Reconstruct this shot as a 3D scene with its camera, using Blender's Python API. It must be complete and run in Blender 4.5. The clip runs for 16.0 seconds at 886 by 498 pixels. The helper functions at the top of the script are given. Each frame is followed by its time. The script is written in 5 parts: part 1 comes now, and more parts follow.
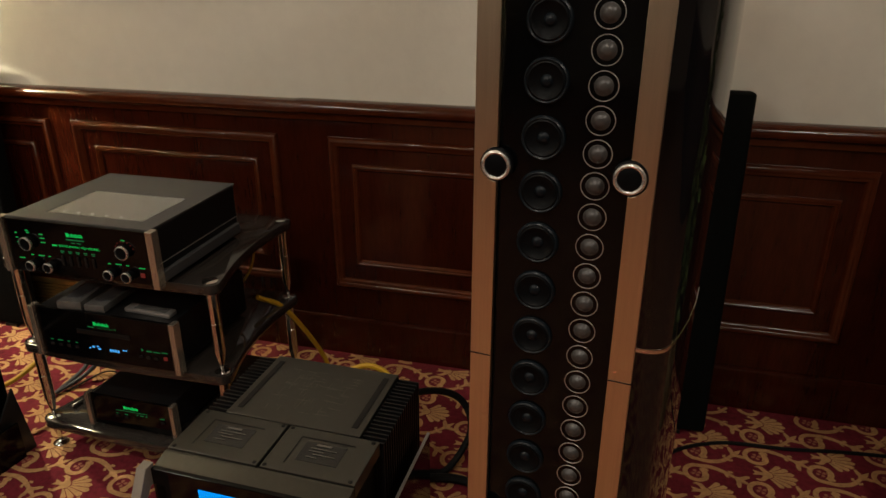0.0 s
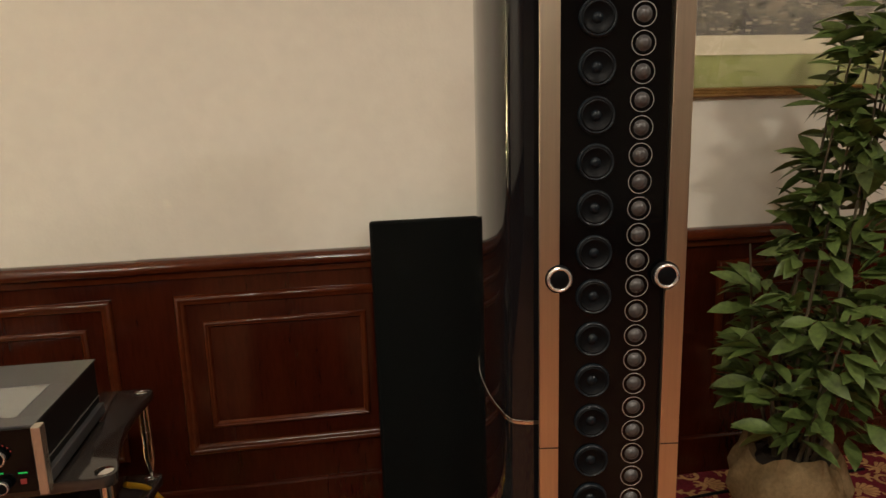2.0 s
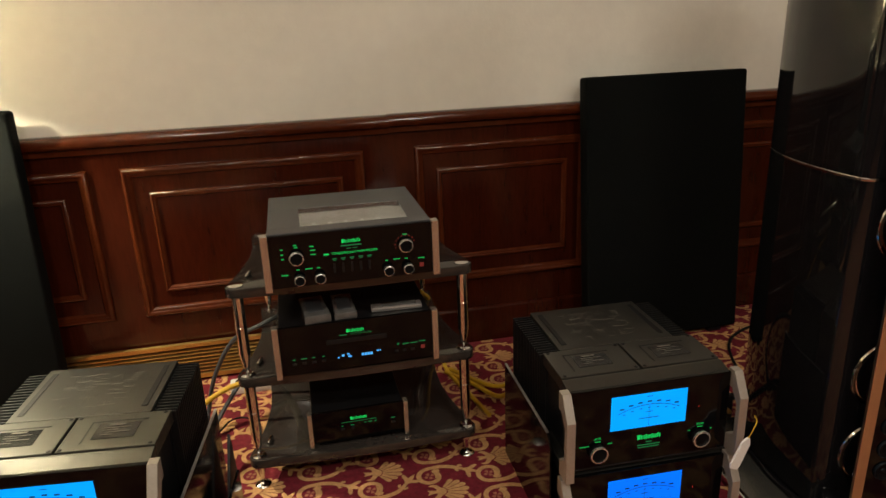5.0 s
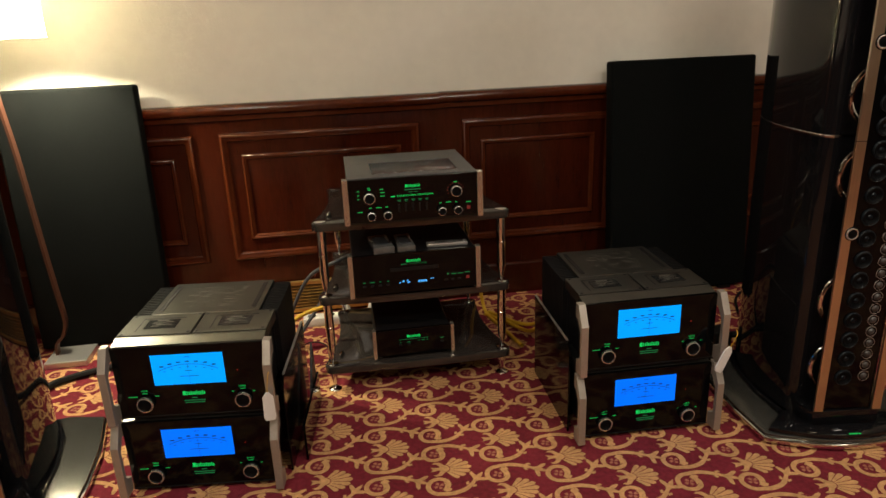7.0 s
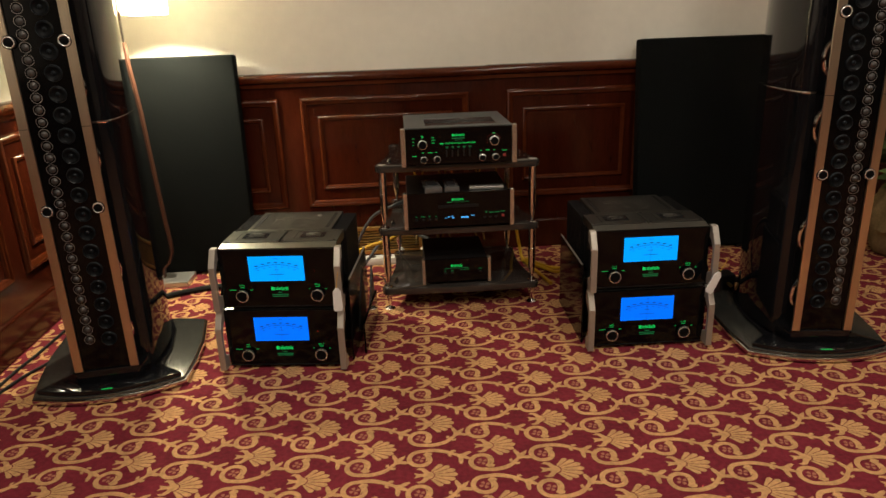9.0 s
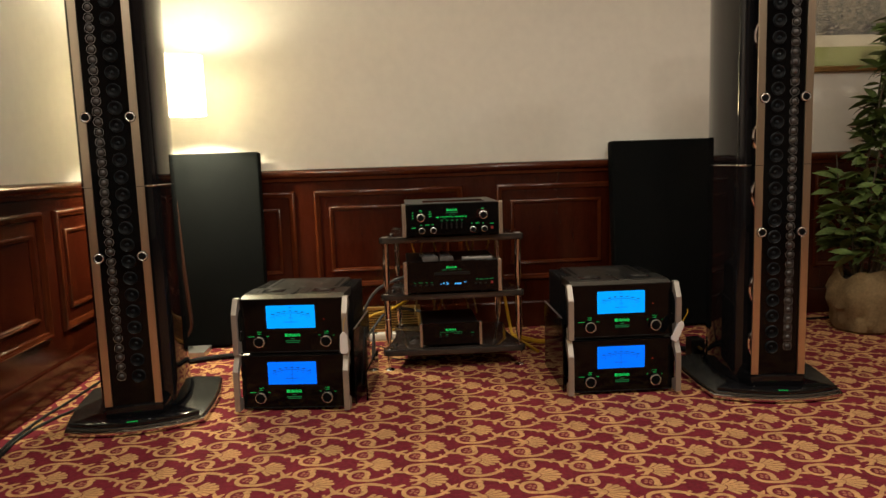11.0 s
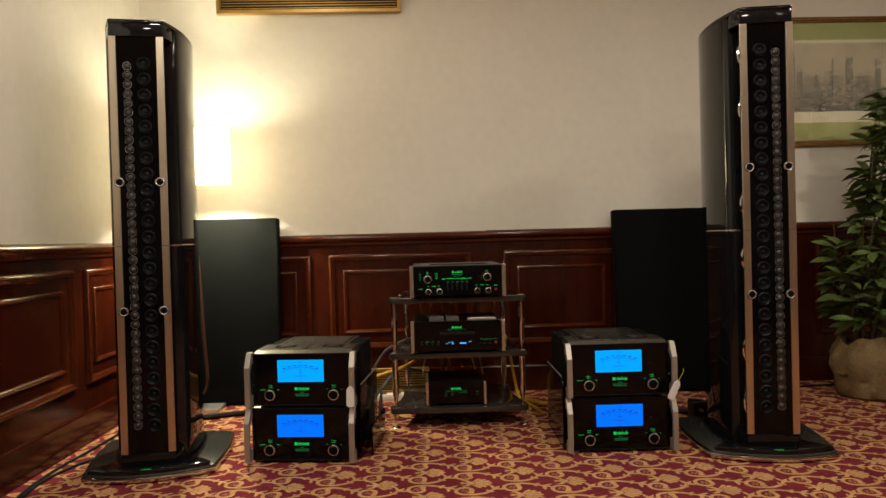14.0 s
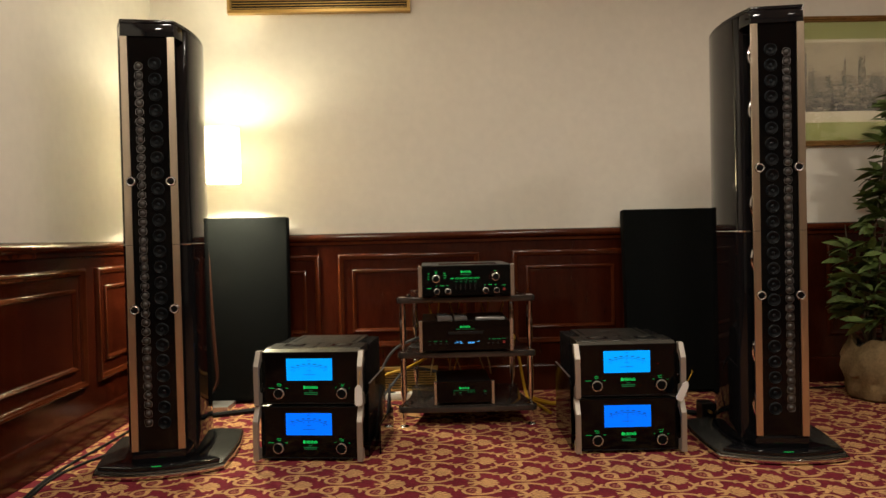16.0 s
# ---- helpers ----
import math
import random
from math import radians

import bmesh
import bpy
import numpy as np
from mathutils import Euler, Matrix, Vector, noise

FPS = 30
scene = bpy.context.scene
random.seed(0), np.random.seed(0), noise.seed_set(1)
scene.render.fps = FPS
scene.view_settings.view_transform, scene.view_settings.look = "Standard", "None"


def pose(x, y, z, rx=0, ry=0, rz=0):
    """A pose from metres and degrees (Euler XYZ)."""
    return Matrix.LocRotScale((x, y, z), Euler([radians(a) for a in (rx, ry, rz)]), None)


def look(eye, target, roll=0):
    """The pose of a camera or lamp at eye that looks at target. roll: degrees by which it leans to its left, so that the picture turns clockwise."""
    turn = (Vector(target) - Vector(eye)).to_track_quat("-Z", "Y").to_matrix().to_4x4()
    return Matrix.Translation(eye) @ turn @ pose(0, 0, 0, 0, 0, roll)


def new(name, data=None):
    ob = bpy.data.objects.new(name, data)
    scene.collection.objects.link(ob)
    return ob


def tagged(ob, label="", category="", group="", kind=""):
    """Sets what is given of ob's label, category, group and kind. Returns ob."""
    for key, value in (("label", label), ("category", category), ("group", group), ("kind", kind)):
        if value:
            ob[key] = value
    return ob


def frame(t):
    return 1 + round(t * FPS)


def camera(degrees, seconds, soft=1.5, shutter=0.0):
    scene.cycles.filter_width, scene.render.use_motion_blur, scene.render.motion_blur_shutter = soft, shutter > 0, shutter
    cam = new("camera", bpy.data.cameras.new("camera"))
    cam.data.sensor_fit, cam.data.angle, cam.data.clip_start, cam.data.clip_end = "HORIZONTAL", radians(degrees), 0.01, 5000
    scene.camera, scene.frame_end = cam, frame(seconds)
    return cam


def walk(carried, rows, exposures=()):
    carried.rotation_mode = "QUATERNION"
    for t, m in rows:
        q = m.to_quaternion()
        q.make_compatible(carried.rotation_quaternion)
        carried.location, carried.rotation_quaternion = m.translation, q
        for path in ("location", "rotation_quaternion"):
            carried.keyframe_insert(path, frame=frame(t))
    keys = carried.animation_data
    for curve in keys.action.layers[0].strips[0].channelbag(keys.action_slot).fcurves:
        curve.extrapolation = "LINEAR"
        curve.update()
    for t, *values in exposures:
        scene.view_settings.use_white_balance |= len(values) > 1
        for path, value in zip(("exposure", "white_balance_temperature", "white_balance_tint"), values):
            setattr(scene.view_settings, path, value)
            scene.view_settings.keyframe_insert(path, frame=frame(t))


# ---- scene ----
cam = camera(65.6, 16.0)
PATH = [
    (0, (-1.008, -1.593, 1.458), (-1.471, 0.195, 0.691), 0.1),
    (0.5, (-1.128, -1.631, 1.472), (-1.367, 0.28, 0.93), -0.6),
    (1, (-1.228, -1.634, 1.476), (-1.284, 0.323, 1.068), -1.1),
    (1.5, (-1.333, -1.663, 1.498), (-1.164, 0.29, 1.1), -1.5),
    (2, (-1.466, -1.731, 1.48), (-1.155, 0.204, 1.085), -1.6),
    (2.5, (-1.657, -1.803, 1.458), (-1.303, 0.126, 1.063), -1.7),
    (3, (-1.861, -1.835, 1.425), (-1.485, 0.089, 1.031), -1.7),
    (3.5, (-2.042, -1.838, 1.393), (-1.65, 0.083, 0.999), -1.8),
    (4, (-2.205, -1.837, 1.363), (-1.805, 0.082, 0.966), -2.0),
    (4.5, (-2.342, -1.892, 1.369), (-1.938, -0.001, 0.859), -2.0),
    (5, (-2.488, -2.011, 1.368), (-2.091, -0.159, 0.726), -2.2),
    (5.2, (-2.527, -2.056, 1.361), (-2.126, -0.213, 0.696), -2.3),
    (7.3, (-2.609, -2.593, 1.345), (-2.39, -0.712, 0.703), -2.2),
    (7.5, (-2.608, -2.663, 1.357), (-2.439, -0.778, 0.712), -2.2),
    (8, (-2.605, -2.788, 1.351), (-2.482, -0.898, 0.707), -2.1),
    (8.5, (-2.599, -2.908, 1.318), (-2.486, -1.016, 0.678), -2.1),
    (8.7, (-2.603, -2.964, 1.299), (-2.49, -1.074, 0.656), -2.1),
    (10.8, (-2.616, -3.431, 1.04), (-2.491, -1.466, 0.687), -1.9),
    (11, (-2.619, -3.481, 1.017), (-2.49, -1.5, 0.772), -1.9),
    (11.5, (-2.613, -3.554, 0.978), (-2.502, -1.562, 0.844), -1.8),
    (12, (-2.583, -3.602, 0.972), (-2.522, -1.606, 0.858), -1.7),
    (12.5, (-2.56, -3.622, 0.974), (-2.557, -1.623, 0.923), -1.5),
    (13, (-2.54, -3.63, 0.965), (-2.557, -1.63, 0.939), -1.4),
    (13.5, (-2.53, -3.644, 0.967), (-2.508, -1.644, 0.936), -1.5),
    (14, (-2.554, -3.653, 0.965), (-2.48, -1.654, 0.937), -1.5),
    (14.5, (-2.551, -3.659, 0.975), (-2.484, -1.66, 0.942), -1.5),
    (15, (-2.552, -3.66, 0.973), (-2.494, -1.661, 0.941), -1.4),
    (15.5, (-2.55, -3.658, 0.972), (-2.498, -1.659, 0.941), -1.4),
    (16, (-2.549, -3.658, 0.971), (-2.503, -1.659, 0.939), -1.3),
]
EXPOSURES = [(0.0, -0.52), (0.25, -0.36), (0.5, 0.02), (1.0, 0.2), (2.0, 0.24), (3.5, 0.26), (4.2, 0.18), (4.8, -0.04), (7.5, -0.1), (8.5, -0.1), (11.0, -0.06), (16.0, -0.06)]
walk(cam, [(t, look(eye, target, roll)) for t, eye, target, roll in PATH], EXPOSURES)

# ---- world and light ----
world = bpy.data.worlds.new("World")
scene.world = world
world.use_nodes = True
world.node_tree.nodes["Background"].inputs[0].default_value = (0.9, 0.75, 0.6, 1)
world.node_tree.nodes["Background"].inputs[1].default_value = 0.004


def lamp_light(name, kind, m, energy, color, size=0.1):
    data = bpy.data.lights.new(name, kind)
    data.energy, data.color = energy, color
    if kind == "AREA":
        data.shape, data.size = "DISK", size
    elif kind == "SPOT":
        data.spot_size, data.spot_blend, data.shadow_soft_size = radians(110), 0.8, size
    else:
        data.shadow_soft_size = size
    ob = new(name, data)
    ob.matrix_world = m
    return ob


WARM = (1.0, 0.91, 0.77)
CEIL = 2.95
# recessed ceiling lights of the room, in and behind the listening area
SPOTS = [(x, y, w) for x, k in ((-3.3, 1.0), (-1.5, 1.0)) for y, w in ((-0.6, 2.2 * k), (-1.9, 17.5 * k), (-3.3, 25 * k))] + [(0.3, -0.6, 1.8), (0.3, -1.9, 23), (0.3, -3.3, 4)]
for sx, sy, watts in SPOTS:
    lamp_light("downlight_beam", "AREA", pose(sx, sy, CEIL - 0.035), watts, WARM, 0.32)
# bulb of the standard lamp in the corner
LAMP = (-3.715, 0.33)
for bulb_z, watts in ((1.4, 110), (1.596, 16)):
    lamp_light("bulb_light", "POINT", pose(LAMP[0], LAMP[1], bulb_z), watts, (1.0, 0.9, 0.64), 0.028)


# ---- materials ----
def nodes_of(name):
    m = bpy.data.materials.new(name)
    m.use_nodes = True
    nt = m.node_tree
    return m, nt, nt.nodes, nt.links, nt.nodes["Principled BSDF"]


def mat(name, base, rough=0.5, metal=0.0, vary=0.15, scale=8.0, bump=0.0, bump_scale=60.0, stretch=(1, 1, 1), coat=0.0,
        rough_vary=0.1, second=None, spec=0.5, by_object=0.0):
    """A surface with colour and gloss that wander at two sizes, and fine relief."""
    m, nt, N, L, b = nodes_of(name)
    co = N.new("ShaderNodeTexCoord")
    mp = N.new("ShaderNodeMapping")
    mp.inputs["Scale"].default_value = stretch
    L.new(co.outputs["Object"], mp.inputs["Vector"])
    n1, n2 = N.new("ShaderNodeTexNoise"), N.new("ShaderNodeTexNoise")
    n1.inputs["Scale"].default_value, n1.inputs["Detail"].default_value = scale, 6
    n2.inputs["Scale"].default_value, n2.inputs["Detail"].default_value = scale * 9, 4
    for n in (n1, n2):
        L.new(mp.outputs["Vector"], n.inputs["Vector"])
    add = N.new("ShaderNodeMath")
    add.operation = "MULTIPLY_ADD"
    add.inputs[1].default_value = 0.5
    L.new(n2.outputs["Fac"], add.inputs[0])
    half = N.new("ShaderNodeMath")
    half.operation = "MULTIPLY"
    half.inputs[1].default_value = 0.5
    L.new(n1.outputs["Fac"], half.inputs[0])
    L.new(half.outputs[0], add.inputs[2])
    ramp = N.new("ShaderNodeValToRGB")
    ramp.color_ramp.elements[0].position, ramp.color_ramp.elements[1].position = 0.32, 0.68
    dark = [c * (1 - vary) for c in base]
    light = list(second) if second else [min(1, c * (1 + vary)) for c in base]
    ramp.color_ramp.elements[0].color = (*dark, 1)
    ramp.color_ramp.elements[1].color = (*light, 1)
    L.new(add.outputs[0], ramp.inputs["Fac"])
    if by_object:
        info = N.new("ShaderNodeObjectInfo")
        hsv = N.new("ShaderNodeHueSaturation")
        mr = N.new("ShaderNodeMapRange")
        mr.inputs["To Min"].default_value, mr.inputs["To Max"].default_value = 1 - by_object, 1 + by_object
        L.new(info.outputs["Random"], mr.inputs["Value"])
        L.new(mr.outputs[0], hsv.inputs["Value"])
        L.new(ramp.outputs["Color"], hsv.inputs["Color"])
        L.new(hsv.outputs["Color"], b.inputs["Base Color"])
    else:
        L.new(ramp.outputs["Color"], b.inputs["Base Color"])
    rr = N.new("ShaderNodeMapRange")
    rr.inputs["To Min"].default_value, rr.inputs["To Max"].default_value = max(0, rough * (1 - rough_vary)), min(1, rough * (1 + rough_vary))
    L.new(n1.outputs["Fac"], rr.inputs["Value"])
    L.new(rr.outputs[0], b.inputs["Roughness"])
    b.inputs["Metallic"].default_value = metal
    b.inputs["Specular IOR Level"].default_value = spec
    b.inputs["Coat Weight"].default_value = coat
    b.inputs["Coat Roughness"].default_value = 0.05
    if bump:
        n3, bp = N.new("ShaderNodeTexNoise"), N.new("ShaderNodeBump")
        n3.inputs["Scale"].default_value, n3.inputs["Detail"].default_value = bump_scale, 5
        L.new(mp.outputs["Vector"], n3.inputs["Vector"])
        bp.inputs["Strength"].default_value, bp.inputs["Distance"].default_value = bump, 0.004
        L.new(n3.outputs["Fac"], bp.inputs["Height"])
        L.new(bp.outputs["Normal"], b.inputs["Normal"])
    return m


def glow(name, color, strength, base=(0.02, 0.02, 0.02)):
    m, nt, N, L, b = nodes_of(name)
    b.inputs["Base Color"].default_value = (*base, 1)
    b.inputs["Emission Color"].default_value = (*color, 1)
    b.inputs["Emission Strength"].default_value = strength
    b.inputs["Specular IOR Level"].default_value = 0.1
    return m


def glass(name, tint=(1, 1, 1), rough=0.02):
    m, nt, N, L, b = nodes_of(name)
    b.inputs["Base Color"].default_value = (*tint, 1)
    b.inputs["Transmission Weight"].default_value = 1.0
    b.inputs["Roughness"].default_value = rough
    b.inputs["IOR"].default_value = 1.45
    return m


PLASTER = mat("plaster", (0.79, 0.765, 0.675), 0.85, vary=0.04, scale=2.0, bump=0.12, bump_scale=90)
CEILING = mat("ceiling_paint", (0.8, 0.77, 0.72), 0.9, vary=0.03, scale=2.0)
WOOD = mat("mahogany", (0.033, 0.005, 0.0019), 0.16, vary=0.15, scale=3.0, stretch=(5, 5, 0.5), bump=0.008, bump_scale=30, rough_vary=0.12, second=(0.05, 0.0086, 0.003), spec=0.45)
MOULDED = mat("mahogany_moulding", (0.062, 0.012, 0.0036), 0.16, vary=0.15, scale=3.0, rough_vary=0.12, second=(0.09, 0.019, 0.0055), spec=0.42)
CARPET = mat("carpet_ground", (0.185, 0.022, 0.033), 0.95, vary=0.34, scale=7.0, bump=1.0, bump_scale=420, spec=0.1)
CARPET_GOLD = mat("carpet_gold", (0.6, 0.33, 0.145), 0.95, vary=0.3, scale=9.0, bump=1.0, bump_scale=420, spec=0.1)
CARPET_ROSE = mat("carpet_rose", (0.42, 0.16, 0.1), 0.95, vary=0.25, scale=9.0, bump=1.0, bump_scale=420, spec=0.1)
LACQUER = mat("black_lacquer", (0.006, 0.006, 0.007), 0.05, vary=0.2, scale=2.0, rough_vary=0.3, spec=0.42)
BLACK_GLASS = mat("black_glass", (0.0018, 0.0018, 0.002), 0.1, vary=0.2, scale=3.0, spec=0.22)
SATIN_BLACK = mat("satin_black", (0.007, 0.007, 0.0075), 0.42, vary=0.25, scale=14, bump=0.08, bump_scale=300, spec=0.3)
CONE = mat("driver_cone", (0.003, 0.0034, 0.004), 0.45, vary=0.3, scale=40, spec=0.08)
BASKET = mat("driver_basket", (0.005, 0.008, 0.011), 0.34, vary=0.2, scale=40, spec=0.2)
DOME = mat("tweeter_dome", (0.06, 0.056, 0.054), 0.4, metal=0.3, vary=0.12, scale=60)
BRUSHED = mat("brushed_aluminium", (0.68, 0.585, 0.45), 0.3, metal=1.0, vary=0.08, scale=10, stretch=(30, 30, 0.6), bump=0.05, bump_scale=80)
SILVER = mat("satin_silver", (0.62, 0.6, 0.58), 0.36, metal=0.85, vary=0.06, scale=20, bump=0.03, bump_scale=200)
CHAMPAGNE = mat("champagne_metal", (0.5, 0.43, 0.35), 0.24, metal=0.8, vary=0.08, scale=20)
CHROME = mat("chrome", (0.72, 0.7, 0.68), 0.1, metal=1.0, vary=0.04, scale=20)
PALE_CABLE = mat("pale_cable", (0.6, 0.46, 0.2), 0.45, vary=0.12, scale=20)
BRIGHT_RIM = mat("bright_rim", (0.66, 0.64, 0.61), 0.27, metal=0.85, vary=0.04, scale=20)
FELT = mat("black_fabric", (0.0022, 0.003, 0.0029), 0.9, vary=0.3, scale=5, bump=0.6, bump_scale=420, spec=0.12)
GREY_TOP = mat("grey_enamel", (0.105, 0.103, 0.094), 0.3, metal=0.9, vary=0.06, scale=9, bump=0.02, bump_scale=260, rough_vary=0.05)
PRE_TOP = mat("charcoal_enamel", (0.06, 0.06, 0.062), 0.48, vary=0.1, scale=12, bump=0.08, bump_scale=300)
PLINTH_GREY = mat("plinth_grey", (0.12, 0.117, 0.106), 0.26, metal=0.75, vary=0.1, scale=8)
SHELF = mat("smoked_shelf", (0.03, 0.025, 0.022), 0.08, vary=0.2, scale=5, spec=0.75)
BRASS = mat("brass", (0.55, 0.36, 0.12), 0.32, metal=0.9, vary=0.15, scale=14)
GILT = mat("gilt_frame", (0.27, 0.15, 0.045), 0.42, metal=0.5, vary=0.35, scale=30, bump=0.3, bump_scale=160)
MAT_GREEN = mat("green_mount", (0.2, 0.2, 0.065), 0.8, vary=0.1, scale=6)
MAT_CREAM = mat("cream_mount", (0.42, 0.36, 0.25), 0.85, vary=0.06, scale=6)
LEAF = mat("leaf", (0.06, 0.095, 0.024), 0.5, vary=0.4, scale=6, by_object=0.2, second=(0.14, 0.205, 0.05))
BARK = mat("bark", (0.09, 0.07, 0.04), 0.85, vary=0.35, scale=20, bump=0.5, bump_scale=60)
HESSIAN = mat("hessian", (0.25, 0.178, 0.092), 0.95, vary=0.3, scale=8, bump=0.9, bump_scale=260, spec=0.1)
SOIL = mat("soil", (0.03, 0.02, 0.012), 0.98, vary=0.4, scale=30, bump=1.0, bump_scale=90)
YELLOW = mat("yellow_cable", (0.62, 0.36, 0.02), 0.45, vary=0.12, scale=20)
GREY_CABLE = mat("grey_cable", (0.055, 0.057, 0.062), 0.4, vary=0.15, scale=40)
BLACK_CABLE = mat("black_cable", (0.007, 0.007, 0.007), 0.55, spec=0.2, vary=0.3, scale=90, bump=0.6, bump_scale=300)
WHITE_PLASTIC = mat("white_plastic", (0.72, 0.7, 0.67), 0.4, vary=0.05, scale=12)
PAPER = mat("paper", (0.72, 0.68, 0.6), 0.8, vary=0.05, scale=12)
COPPER_WOOD = mat("bent_wood", (0.075, 0.03, 0.018), 0.35, vary=0.25, scale=8, stretch=(6, 6, 0.8))
PRINT = mat("faded_print", (0.13, 0.12, 0.1), 0.6, vary=0.3, scale=60)
METER_UP = glow("meter_face_bright", (0.0, 0.33, 1.0), 1.2, (0.0, 0.04, 0.12))
METER_LOW = glow("meter_face_deep", (0.0, 0.165, 1.0), 1.1, (0.0, 0.02, 0.12))
METER_INK = mat("meter_ink", (0.0, 0.012, 0.06), 0.6, vary=0.1)
GREEN_LIT = glow("green_lit", (0.0, 0.62, 0.1), 0.95)
GREEN_MID = glow("green_mid", (0.0, 0.58, 0.1), 0.55)
GREEN_DIM = glow("green_dim", (0.0, 0.4, 0.1), 0.28)
RED_LIT = glow("red_lit", (1.0, 0.05, 0.03), 1.4)
RED_DIM = glow("red_dim", (0.8, 0.06, 0.04), 0.16)
BLUE_LIT = glow("blue_lit", (0.08, 0.45, 1.0), 1.1)
CLEAR = glass("clear_glass")
CLEAR_WRAP = mat("clear_wrap", (0.1, 0.097, 0.092), 0.16, vary=0.3, scale=40, bump=0.6, bump_scale=50)
BULB = glow("bulb_glow", (1.0, 0.78, 0.45), 30.0)


def shade_material():
    m, nt, N, L, b = nodes_of("lampshade_glow_fabric")
    out = N["Material Output"]
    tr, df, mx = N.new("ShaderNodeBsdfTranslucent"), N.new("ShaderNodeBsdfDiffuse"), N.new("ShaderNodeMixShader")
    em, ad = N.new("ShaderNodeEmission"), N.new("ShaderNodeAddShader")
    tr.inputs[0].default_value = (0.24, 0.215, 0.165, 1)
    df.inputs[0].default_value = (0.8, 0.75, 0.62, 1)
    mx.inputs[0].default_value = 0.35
    # emission put into the cloth itself, standing in for bulb light shining through
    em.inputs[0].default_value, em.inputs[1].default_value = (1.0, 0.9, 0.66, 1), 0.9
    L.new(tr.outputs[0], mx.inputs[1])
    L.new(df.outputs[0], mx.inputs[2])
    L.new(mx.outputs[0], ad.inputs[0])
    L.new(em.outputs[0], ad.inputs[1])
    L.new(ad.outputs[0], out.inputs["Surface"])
    return m


SHADE = shade_material()


def engraving_material():
    """A sepia engraving of ruins: a pale sky over broken dark masses."""
    m, nt, N, L, b = nodes_of("engraving")
    co, sep = N.new("ShaderNodeTexCoord"), N.new("ShaderNodeSeparateXYZ")
    L.new(co.outputs["Object"], sep.inputs[0])
    n1, n2 = N.new("ShaderNodeTexNoise"), N.new("ShaderNodeTexNoise")
    n1.inputs["Scale"].default_value, n1.inputs["Detail"].default_value = 7, 8
    n2.inputs["Scale"].default_value, n2.inputs["Detail"].default_value = 45, 6
    for n in (n1, n2):
        L.new(co.outputs["Object"], n.inputs["Vector"])
    mr = N.new("ShaderNodeMapRange")
    mr.inputs["From Min"].default_value, mr.inputs["From Max"].default_value = -0.2, 0.08
    mr.inputs["To Min"].default_value, mr.inputs["To Max"].default_value = -0.2, 0.45
    L.new(sep.outputs["Z"], mr.inputs["Value"])
    a, c = N.new("ShaderNodeMath"), N.new("ShaderNodeMath")
    L.new(mr.outputs[0], a.inputs[0])
    L.new(n1.outputs["Fac"], a.inputs[1])
    c.operation = "MULTIPLY_ADD"
    c.inputs[1].default_value, c.inputs[2].default_value = 0.7, -0.35
    L.new(n2.outputs["Fac"], c.inputs[0])
    d = N.new("ShaderNodeMath")
    L.new(a.outputs[0], d.inputs[0])
    L.new(c.outputs[0], d.inputs[1])
    ramp = N.new("ShaderNodeValToRGB")
    ramp.color_ramp.elements[0].position, ramp.color_ramp.elements[1].position = 0.3, 0.95
    ramp.color_ramp.elements[0].color, ramp.color_ramp.elements[1].color = (0.05, 0.045, 0.038, 1), (0.3, 0.245, 0.16, 1)
    L.new(d.outputs[0], ramp.inputs["Fac"])
    L.new(ramp.outputs["Color"], b.inputs["Base Color"])
    b.inputs["Roughness"].default_value = 0.7
    return m


ENGRAVING = engraving_material()


# ---- mesh helpers ----
def link(name, bm, material, parent=None, label="", smooth=False):
    me = bpy.data.meshes.new(name)
    bm.to_mesh(me)
    bm.free()
    if material:
        me.materials.append(material)
    if smooth:
        for p in me.polygons:
            p.use_smooth = True
        me.set_sharp_from_angle(angle=radians(35))
    ob = new(name, me)
    if parent:
        ob.parent = parent
    if label:
        ob["label"] = label
    return ob


def part(name, bm, material, parent, label="", smooth=False):
    return link(name, bm, material, parent, label, smooth)


def thing(name, m, label, category, group="", kind=""):
    ob = new(name)
    ob.matrix_world = m
    ob.empty_display_size = 0.05
    return tagged(ob, label, category, group, kind)


def box(bm, x0, x1, y0, y1, z0, z1, bevel=0.0, seg=2):
    made = bmesh.ops.create_cube(bm, size=1)["verts"]
    for v in made:
        v.co = ((x0 + x1) / 2 + v.co.x * (x1 - x0), (y0 + y1) / 2 + v.co.y * (y1 - y0), (z0 + z1) / 2 + v.co.z * (z1 - z0))
    if bevel:
        edges = list({e for v in made for e in v.link_edges})
        bmesh.ops.bevel(bm, geom=edges, offset=bevel, segments=seg, affect="EDGES", profile=0.5)
    return bm


def boxed(*a, **k):
    return box(bmesh.new(), *a, **k)


